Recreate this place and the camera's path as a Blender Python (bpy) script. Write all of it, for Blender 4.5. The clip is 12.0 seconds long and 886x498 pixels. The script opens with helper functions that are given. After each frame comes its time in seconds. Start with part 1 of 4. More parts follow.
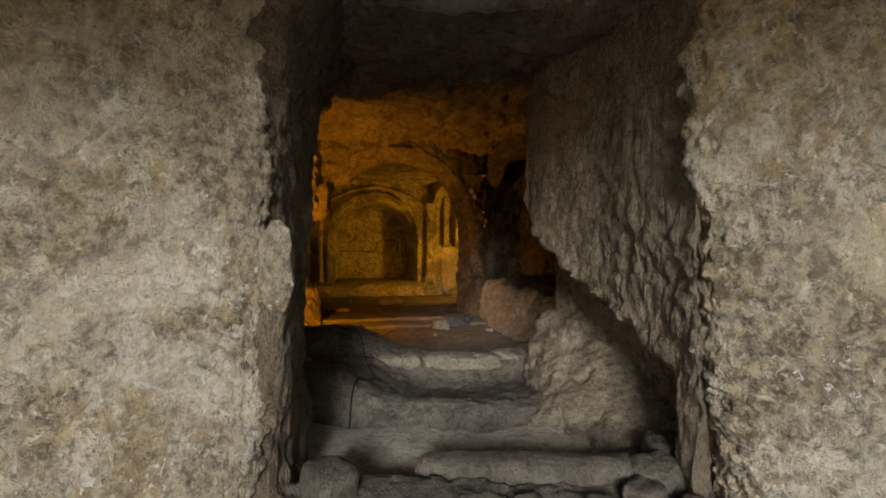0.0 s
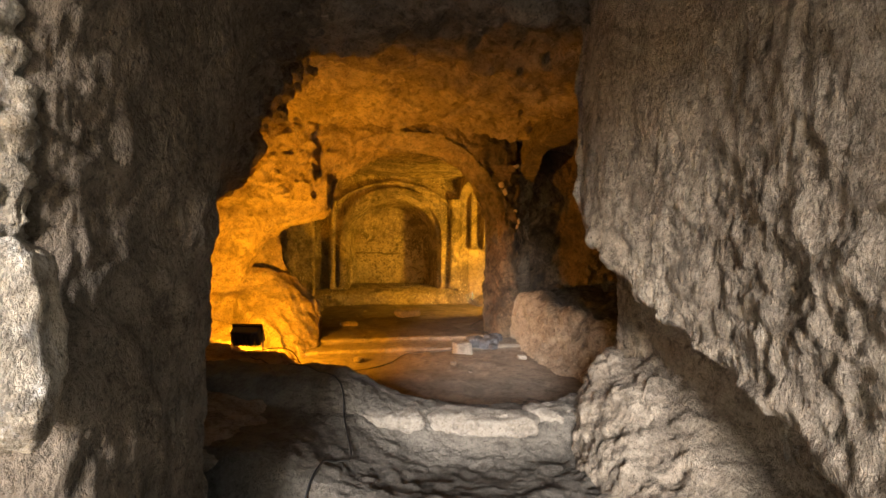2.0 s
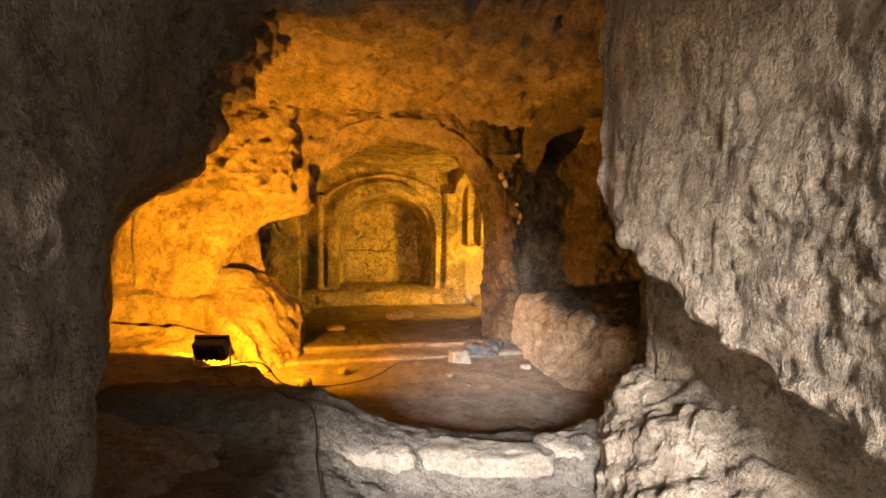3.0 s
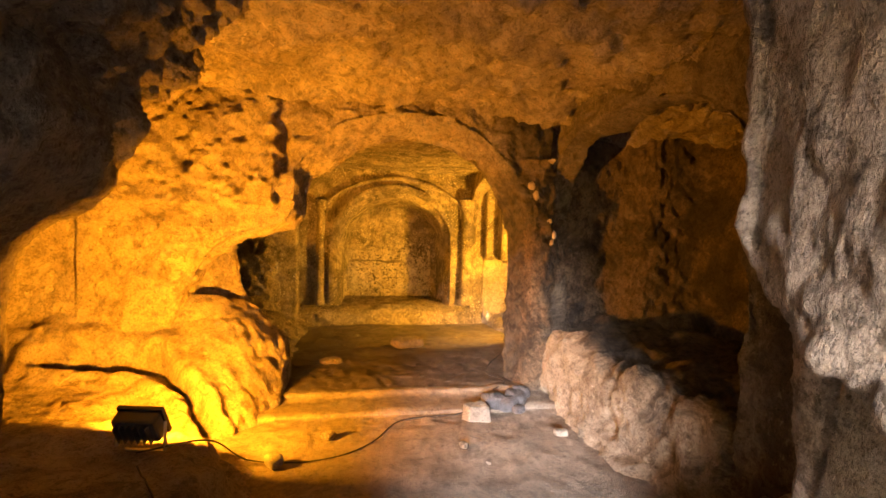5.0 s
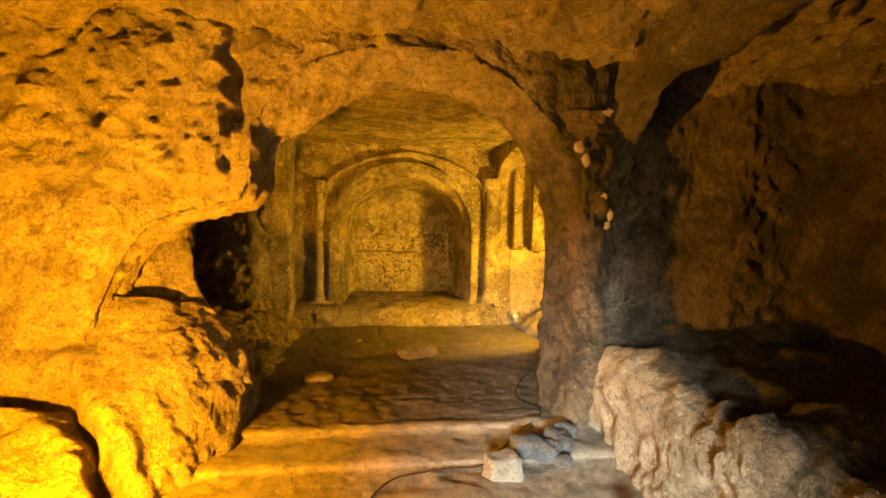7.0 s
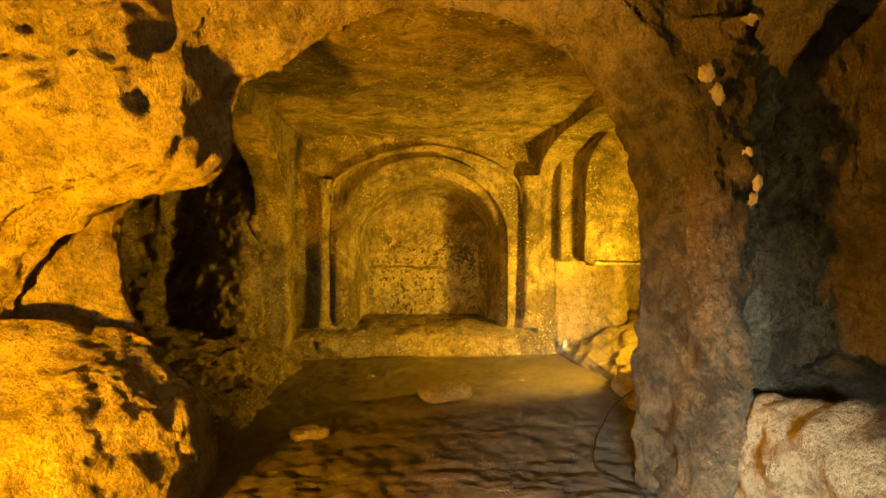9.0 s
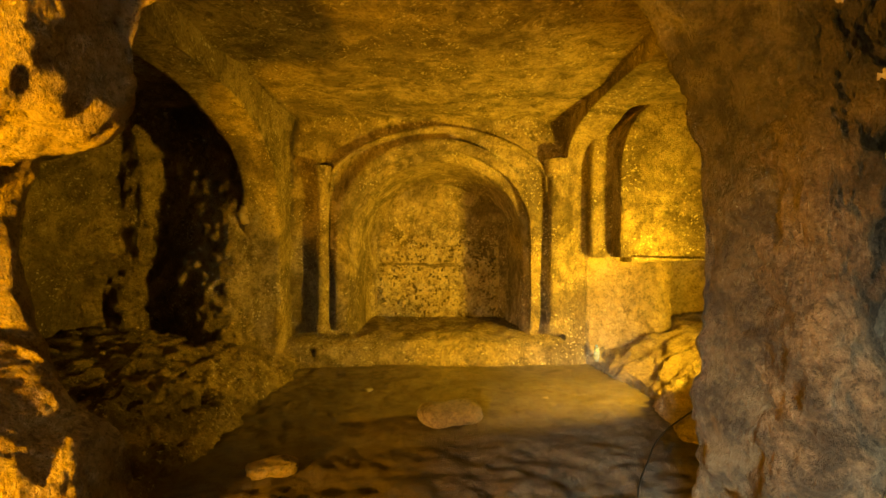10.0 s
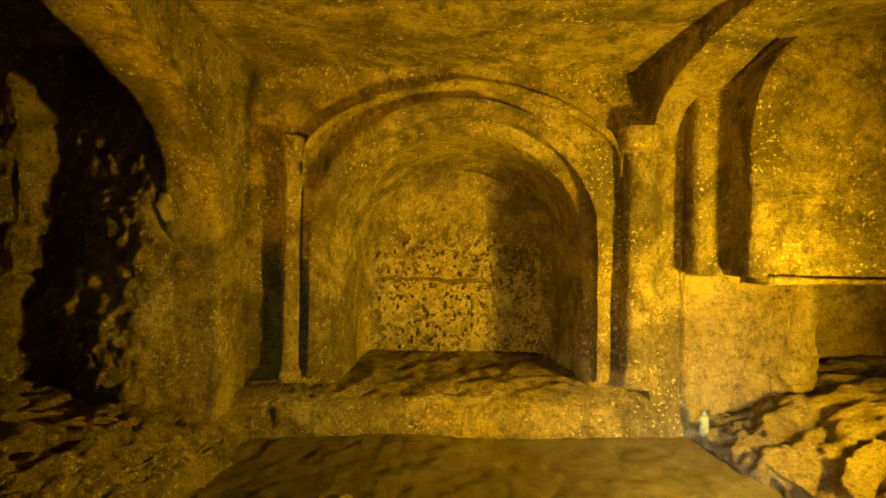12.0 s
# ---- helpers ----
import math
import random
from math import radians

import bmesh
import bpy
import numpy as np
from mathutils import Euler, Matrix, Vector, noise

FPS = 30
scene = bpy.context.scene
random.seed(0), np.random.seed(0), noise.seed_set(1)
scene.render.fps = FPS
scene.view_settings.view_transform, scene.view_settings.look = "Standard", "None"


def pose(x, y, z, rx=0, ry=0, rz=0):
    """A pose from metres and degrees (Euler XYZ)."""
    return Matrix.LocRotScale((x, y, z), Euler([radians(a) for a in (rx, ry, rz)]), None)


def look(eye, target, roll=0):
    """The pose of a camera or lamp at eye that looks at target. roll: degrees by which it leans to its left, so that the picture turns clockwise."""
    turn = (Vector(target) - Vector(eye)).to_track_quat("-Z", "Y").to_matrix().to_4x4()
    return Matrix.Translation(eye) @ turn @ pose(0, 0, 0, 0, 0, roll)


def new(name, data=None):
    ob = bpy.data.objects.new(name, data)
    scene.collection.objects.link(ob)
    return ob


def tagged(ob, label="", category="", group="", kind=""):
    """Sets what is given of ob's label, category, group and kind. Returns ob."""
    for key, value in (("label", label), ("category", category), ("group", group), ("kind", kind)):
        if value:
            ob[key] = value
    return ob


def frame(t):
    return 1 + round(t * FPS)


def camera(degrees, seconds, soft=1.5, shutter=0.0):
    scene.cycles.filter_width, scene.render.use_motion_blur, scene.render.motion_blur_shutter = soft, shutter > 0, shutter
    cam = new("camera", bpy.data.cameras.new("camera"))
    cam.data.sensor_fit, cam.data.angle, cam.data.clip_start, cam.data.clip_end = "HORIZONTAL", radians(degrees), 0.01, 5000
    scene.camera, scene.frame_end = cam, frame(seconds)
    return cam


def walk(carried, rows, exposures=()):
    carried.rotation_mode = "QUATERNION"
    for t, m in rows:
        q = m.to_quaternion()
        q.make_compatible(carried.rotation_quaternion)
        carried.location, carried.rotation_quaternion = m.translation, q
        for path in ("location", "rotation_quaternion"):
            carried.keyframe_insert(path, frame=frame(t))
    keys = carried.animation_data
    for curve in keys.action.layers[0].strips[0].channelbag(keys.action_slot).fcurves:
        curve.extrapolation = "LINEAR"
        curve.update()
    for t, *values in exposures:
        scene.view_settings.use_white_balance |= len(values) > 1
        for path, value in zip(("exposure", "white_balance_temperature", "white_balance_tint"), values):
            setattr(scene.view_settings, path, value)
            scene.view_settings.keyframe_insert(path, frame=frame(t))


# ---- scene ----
cam = camera(83.6, 12.0)
PATH = [
    (0.0, (0.219, -1.182, 1.392), (0.762, 0.743, 1.367), 0.5),
    (0.5, (0.377, -0.777, 1.441), (0.913, 1.149, 1.407), 0.4),
    (1.0, (0.524, -0.431, 1.468), (1.024, 1.506, 1.422), 0.4),
    (1.5, (0.694, -0.108, 1.504), (1.134, 1.844, 1.452), 0.6),
    (2.0, (0.745, 0.19, 1.501), (1.16, 2.146, 1.463), 0.8),
    (2.5, (0.794, 0.506, 1.56), (1.222, 2.458, 1.514), 0.9),
    (3.0, (0.882, 0.809, 1.512), (1.317, 2.761, 1.458), 0.6),
    (5.0, (1.142, 1.978, 1.779), (1.514, 3.942, 1.713), 1.5),
    (5.5, (1.19, 2.337, 1.731), (1.576, 4.299, 1.681), 1.6),
    (6.0, (1.242, 2.648, 1.709), (1.61, 4.612, 1.634), 1.3),
    (6.5, (1.419, 3.014, 1.722), (1.751, 4.983, 1.624), 1.6),
    (7.0, (1.489, 3.35, 1.7), (1.763, 5.328, 1.593), 1.2),
    (7.5, (1.521, 3.696, 1.683), (1.747, 5.679, 1.562), 0.8),
    (9.5, (1.606, 5.147, 1.399), (1.759, 7.141, 1.414), 0.4),
    (10.0, (1.837, 5.542, 1.39), (1.903, 7.541, 1.382), 0.3),
    (10.5, (1.833, 6.002, 1.351), (1.878, 8.001, 1.363), 0.8),
    (11.0, (1.888, 6.492, 1.273), (1.903, 8.491, 1.35), 0.2),
    (11.5, (1.915, 6.906, 1.314), (1.9, 8.905, 1.358), 0.4),
    (12.0, (1.811, 7.42, 1.435), (1.824, 9.42, 1.445), 0.8),
]
walk(cam, [(t, look(eye, target, roll)) for t, eye, target, roll in PATH],
     exposures=[(0.0, -0.42, 6500, 8), (1.0, -0.1, 6500, 10), (1.5, 0.5, 6500, 12), (2.0, 1.25, 6500, 16), (3.0, 1.85, 6500, 18), (5.0, 2.2, 6500, 26),
                (6.5, 2.05, 6500, 6), (7.5, 1.97, 6500, -8), (9.5, 1.9, 6500, -15), (10.5, 1.88, 6500, -18), (12.0, 1.75, 6500, -36)])

# ---- world, sun, lamps, exposure ----
world = bpy.data.worlds.new("sky")
scene.world = world
world.use_nodes = True
wn = world.node_tree.nodes
sky = wn.new("ShaderNodeTexSky")
sky.sky_type, sky.sun_disc = "NISHITA", False
sky.sun_elevation, sky.sun_rotation = radians(14), radians(200)
world.node_tree.links.new(sky.outputs[0], wn["Background"].inputs[0])
wn["Background"].inputs[1].default_value = 0.14
sun = new("sun", bpy.data.lights.new("sun", "SUN"))
sun.data.energy, sun.data.angle, sun.data.color = 5.0, radians(16), (1.0, 0.97, 0.93)
sun.matrix_world = look((-2.2, -8.3, 3.1), (1.2, 1.1, 0.6))

AMBER, YELLOW = (1.0, 0.37, 0.006), (1.0, 0.475, 0.024)


def flood(name, at, target, watts, size, colour, spread):
    """The lamp of a floodlight: a small glowing window that shines one way."""
    data = bpy.data.lights.new(name, "AREA")
    data.shape, data.size, data.size_y = "RECTANGLE", size, size * 0.6
    data.energy, data.color, data.spread = watts, colour, spread
    ob = new(name, data)
    ob.matrix_world = look(at, target)
    return ob


LAMP_ONE, AIM_ONE = (-0.11, 5.36, 0.55), (0.12, 6.4, 1.12)
LAMP_TWO, AIM_TWO = (4.26, 9.22, 0.76), (3.05, 10.7, 1.25)

# ---- shaping tools ----


def lattice(ix, iy, iz, seed):
    """A repeatable random number between -1 and 1 for each whole-number cell corner."""
    h = (ix * 374761393 + iy * 668265263 + iz * 1274126177 + seed * 974711) & 0x7FFFFFFF
    h = ((h ^ (h >> 13)) * 1103515245) & 0x7FFFFFFF
    h = ((h ^ (h >> 16)) * 668265263) & 0x7FFFFFFF
    return ((h ^ (h >> 15)) & 0xFFFF) / 32767.5 - 1.0


def grain(p, seed=0):
    """Smooth noise between -1 and 1 at the points p (n x 3)."""
    f = np.floor(p).astype(np.int64)
    w = p - f
    w = w * w * w * (w * (w * 6 - 15) + 10)
    out = 0
    for a in (0, 1):
        for b in (0, 1):
            for c in (0, 1):
                k = (w[:, 0] if a else 1 - w[:, 0]) * (w[:, 1] if b else 1 - w[:, 1]) * (w[:, 2] if c else 1 - w[:, 2])
                out = out + k * lattice(f[:, 0] + a, f[:, 1] + b, f[:, 2] + c, seed)
    return out


def fbm(p, octaves=4, seed=0):
    out, size = 0, 1.0
    for k in range(octaves):
        out = out + size * grain(p * 2.03 ** k + 17.3 * k, seed + k)
        size *= 0.52
    return out


def rock_relief(p, amp, rough, seed, pick=0.0):
    """Swells, broken facets and (pick) the upright strokes of a pick, in metres."""
    swell = fbm(p * 1.3, 3, seed)
    facet = np.abs(fbm(p * 3.1 + 0.25 * swell[:, None], 3, seed + 9)) - 0.35
    fine = fbm(p * 11.0, 3, seed + 21)
    crumb = np.abs(fbm(p * 24.0, 2, seed + 27)) - 0.3
    d = amp * (0.75 * swell + 0.55 * facet) + rough * (fine - 0.55 * crumb)
    if pick:
        d = d + pick * np.abs(fbm(p * np.array((24.0, 24.0, 9.0)), 2, seed + 33))
    return d


def spline(rows, n):
    """Catmull-Rom through rows along the first axis, at n even steps."""
    rows = np.asarray(rows, float)
    k = len(rows)
    if k == 2:
        t = np.linspace(0, 1, n).reshape((-1,) + (1,) * (rows.ndim - 1))
        return rows[0] * (1 - t) + rows[1] * t
    ext = np.concatenate([2 * rows[:1] - rows[1:2], rows, 2 * rows[-1:] - rows[-2:-1]])
    s = np.linspace(0, k - 1, n)
    i = np.minimum(s.astype(int), k - 2)
    t = (s - i).reshape((-1,) + (1,) * (rows.ndim - 1))
    a, b, c, d = ext[i], ext[i + 1], ext[i + 2], ext[i + 3]
    return 0.5 * (2 * b + (c - a) * t + (2 * a - 5 * b + 4 * c - d) * t ** 2 + (3 * b - a - 3 * c + d) * t ** 3)


def span(net, axis):
    return np.linalg.norm(np.diff(net, axis=axis), axis=2).sum(axis=axis).max()


def grid_normals(g):
    du, dv = np.gradient(g, axis=0), np.gradient(g, axis=1)
    n = np.cross(du, dv)
    return n / np.maximum(np.linalg.norm(n, axis=2, keepdims=True), 1e-9)


def mesh_object(name, verts, faces, material, parent=None, smooth=True):
    me = bpy.data.meshes.new(name)
    me.from_pydata([tuple(v) for v in verts], [], faces)
    me.materials.append(material)
    me.polygons.foreach_set("use_smooth", [smooth] * len(me.polygons))
    me.update()
    ob = new(name, me)
    if parent is not None:
        ob.parent = parent
    return ob


def sheet(name, net, material, back=None, res=0.035, amp=0.05, rough=0.012, pick=0.0, seed=1, label="", category="", kind="structure", parent=None, shape=None, shell=0.0):
    """Rock face through a small net of control points (rows x columns x 3), roughened, with a body of rock behind it: back, a straight offset, or shell, a thickness that follows the bends."""
    net = np.asarray(net, float)
    nu, nv = max(4, int(span(net, 0) / res)), max(4, int(span(net, 1) / res))
    g = spline(np.swapaxes(spline(net, nu), 0, 1), nv).swapaxes(0, 1)
    flat = g.reshape(-1, 3)
    behind = flat + grid_normals(g).reshape(-1, 3) * shell
    d = rock_relief(flat, amp, rough, seed, pick)
    if shape is not None:
        d = d + shape(flat)
    g = (flat + grid_normals(g).reshape(-1, 3) * d[:, None]).reshape(nu, nv, 3)
    verts = g.reshape(-1, 3)
    idx = np.arange(nu * nv).reshape(nu, nv)
    faces = np.stack([idx[:-1, :-1], idx[1:, :-1], idx[1:, 1:], idx[:-1, 1:]], -1).reshape(-1, 4).tolist()
    if shell:
        rim = np.concatenate([idx[0, :], idx[1:, -1], idx[-1, -2::-1], idx[-2:0:-1, 0]])
        base, m = len(verts), len(rim)
        verts = np.concatenate([verts, behind])
        faces += [[base + k for k in reversed(f)] for f in faces]
        faces += [[int(rim[k]), int(rim[(k + 1) % m]), base + int(rim[(k + 1) % m]), base + int(rim[k])] for k in range(m)]
    if back is not None:
        rim = np.concatenate([idx[0, :], idx[1:, -1], idx[-1, -2::-1], idx[-2:0:-1, 0]])
        base, m = len(verts), len(rim)
        verts = np.concatenate([verts, verts[rim] + np.asarray(back, float)])
        faces += [[int(rim[k]), int(rim[(k + 1) % m]), base + (k + 1) % m, base + k] for k in range(m)]
        faces.append([base + k for k in range(m)])
    ob = mesh_object(name, verts, faces, material, parent)
    return tagged(ob, label, category, kind=kind) if parent is None else ob


def arch_line(x0, x1, foot, spring, top, n=40, power=2.0):
    """An upright opening's outline, foot to foot: straight jambs under a curved head."""
    mid, half = (x0 + x1) / 2, (x1 - x0) / 2
    jamb = [(x0, foot + (spring - foot) * k / 12) for k in range(12)]
    head = []
    for k in range(n + 1):
        a = math.pi * (1 - k / n)
        c, s = math.cos(a), math.sin(a)
        head.append((mid + half * math.copysign(abs(c) ** (2 / power), c), spring + (top - spring) * abs(s) ** (2 / power)))
    return np.array(jamb + head + [(x1, spring + (foot - spring) * k / 12) for k in range(1, 13)])


def resample(line, n):
    line = np.asarray(line, float)
    s = np.concatenate([[0], np.cumsum(np.linalg.norm(np.diff(line, axis=0), axis=1))])
    t = np.linspace(0, s[-1], n)
    return np.stack([np.interp(t, s, line[:, k]) for k in range(line.shape[1])], 1)


def arched_wall(name, lines, depths, outer, material, place, res=0.035, amp=0.04, rough=0.01, seed=1, label="", category="wall", closed_back=False, parent=None, push=None):
    """A wall with an opening through it. lines: the opening's outlines (across, up) at the given depths; outer: (x0, x1, z0, z1) of the wall's
    block; place(a, d, z) lays across, depth and up into the world. closed_back: a niche with a back wall instead of a way through."""
    length = max(np.linalg.norm(np.diff(line, axis=0), axis=1).sum() for line in lines)
    n = int(length / res)
    lines = [resample(line, n) for line in lines]
    x0, x1, z0, z1 = outer
    first = lines[0]
    # the block's edge that belongs to each point of the outline
    rim = resample([(x0, first[0][1]), (x0, z1), (x1, z1), (x1, first[-1][1])], n)
    width = max(np.linalg.norm(rim - first, axis=1))
    rings = []
    for k in np.linspace(0, 1, max(3, int(width / res))):
        q = rim * (1 - k) + first * k
        rings.append(np.stack([q[:, 0], np.full(n, depths[0]), q[:, 1]], 1))
    for a in range(len(lines) - 1):
        m = max(2, int((depths[a + 1] - depths[a]) / res))
        for k in np.linspace(0, 1, m + 1)[1:]:
            q = lines[a] * (1 - k) + lines[a + 1] * k
            rings.append(np.stack([q[:, 0], np.full(n, depths[a] + (depths[a + 1] - depths[a]) * k), q[:, 1]], 1))
    last = lines[-1]
    if closed_back:
        heart = np.stack([np.full(n, last[:, 0].mean()), last[:, 1]], 1)
        heart[:, 1] = np.minimum(heart[:, 1], last[:, 1].max())
        m = max(3, int((last[:, 0].max() - last[:, 0].min()) / 2 / res))
        for k in np.linspace(0, 1, m + 1)[1:]:
            q = last * (1 - k) + heart * k
            rings.append(np.stack([q[:, 0], np.full(n, depths[-1]), q[:, 1]], 1))
    else:
        m = max(3, int(width / res / 2))
        for k in np.linspace(0, 1, m + 1)[1:]:
            q = last * (1 - k) + rim * k
            rings.append(np.stack([q[:, 0], np.full(n, depths[-1]), q[:, 1]], 1))
    g = np.array(rings)
    flat = g.reshape(-1, 3)
    world_pts = np.array(place(flat[:, 0], flat[:, 1], flat[:, 2])).T
    g = world_pts.reshape(g.shape)
    d = rock_relief(world_pts, amp, rough, seed)
    g = world_pts + grid_normals(g).reshape(-1, 3) * d[:, None]
    if push is not None:
        g = g + push(world_pts)
    g = g.reshape(len(rings), n, 3)
    nu, nv = g.shape[:2]
    idx = np.arange(nu * nv).reshape(nu, nv)
    faces = np.stack([idx[:-1, :-1], idx[1:, :-1], idx[1:, 1:], idx[:-1, 1:]], -1).reshape(-1, 4).tolist()
    if not closed_back:
        faces += np.stack([idx[-1, :-1], idx[0, :-1], idx[0, 1:], idx[-1, 1:]], -1).reshape(-1, 4).tolist()
    ob = mesh_object(name, g.reshape(-1, 3), faces, material, parent)
    return tagged(ob, label, category, kind="structure") if parent is None else ob


def boulder(name, at, size, material, seed=1, amp=0.12, rough=0.02, res=40, turn=0.0, square=2.6, flat_foot=True, parent=None, crag=0.0):
    """A lump of rock: a rounded block with broken faces, its foot cut level. Origin at its foot."""
    u, v = np.linspace(0, 2 * math.pi, res * 2, endpoint=False), np.linspace(-math.pi / 2, math.pi / 2, res)
    uu, vv = np.meshgrid(u, v, indexing="ij")
    pw = lambda a: np.sign(a) * np.abs(a) ** (2 / square)
    p = np.stack([pw(np.cos(vv)) * pw(np.cos(uu)), pw(np.cos(vv)) * pw(np.sin(uu)), pw(np.sin(vv))], -1).reshape(-1, 3)
    q = p * np.array(size) / 2
    k = 1 + rock_relief(q * (0.9 / max(size)) * 2.2 + np.array(at), amp, 0, seed)
    q = q * k[:, None] + rough * (fbm((q + np.array(at)) * 9, 3, seed + 5))[:, None] * p
    if crag:
        q = q + p * rock_relief(q + np.array(at), crag, 0.4 * crag, seed + 3)[:, None]
    q[:, 2] += size[2] / 2
    if flat_foot:
        q[:, 2] = np.maximum(q[:, 2], -0.02)
    c, s = math.cos(radians(turn)), math.sin(radians(turn))
    q = np.stack([q[:, 0] * c - q[:, 1] * s, q[:, 0] * s + q[:, 1] * c, q[:, 2]], 1)
    nu, nv = res * 2, res
    idx = np.arange(nu * nv).reshape(nu, nv)
    idx = np.concatenate([idx, idx[:1]])
    faces = np.stack([idx[:-1, :-1], idx[1:, :-1], idx[1:, 1:], idx[:-1, 1:]], -1).reshape(-1, 4).tolist()
    ob = mesh_object(name, q, faces, material, parent)
    ob.location = at
    return ob


def part(name, bm, material, parent, label=""):
    me = bpy.data.meshes.new(name)
    bm.to_mesh(me)
    bm.free()
    me.materials.append(material)
    ob = new(name, me)
    ob.parent = parent
    if label:
        ob["label"] = label
    return ob


def box(sx, sy, sz, at=(0, 0, 0), bevel=0.004, turn=None):
    bm = bmesh.new()
    bmesh.ops.create_cube(bm, size=1)
    bmesh.ops.scale(bm, vec=(sx, sy, sz), verts=bm.verts)
    if bevel:
        bmesh.ops.bevel(bm, geom=bm.edges[:], offset=bevel, segments=2, affect="EDGES", profile=0.6)
    if turn is not None:
        bmesh.ops.transform(bm, matrix=turn, verts=bm.verts)
    bmesh.ops.translate(bm, vec=at, verts=bm.verts)
    return bm


def tube(name, points, radius, material, sides=8, parent=None, steps=10):
    """A round cord along a smooth line through the points."""
    line = spline(np.array(points, float), len(points) * steps)
    t = np.gradient(line, axis=0)
    t /= np.linalg.norm(t, axis=1, keepdims=True)
    side = np.cross(t, (0, 0, 1.0)) + np.array((1e-4, 0, 0))
    side /= np.linalg.norm(side, axis=1, keepdims=True)
    up = np.cross(side, t)
    a = np.linspace(0, 2 * math.pi, sides, endpoint=False)
    g = line[:, None] + radius * (np.cos(a)[None, :, None] * side[:, None] + np.sin(a)[None, :, None] * up[:, None])
    n = len(line)
    idx = np.arange(n * sides).reshape(n, sides)
    idx = np.concatenate([idx, idx[:, :1]], 1)
    faces = np.stack([idx[:-1, :-1], idx[1:, :-1], idx[1:, 1:], idx[:-1, 1:]], -1).reshape(-1, 4).tolist()
    faces += [list(range(sides)), list(range((n - 1) * sides, n * sides))]
    return mesh_object(name, g.reshape(-1, 3), faces, material, parent)

# ---- materials ----


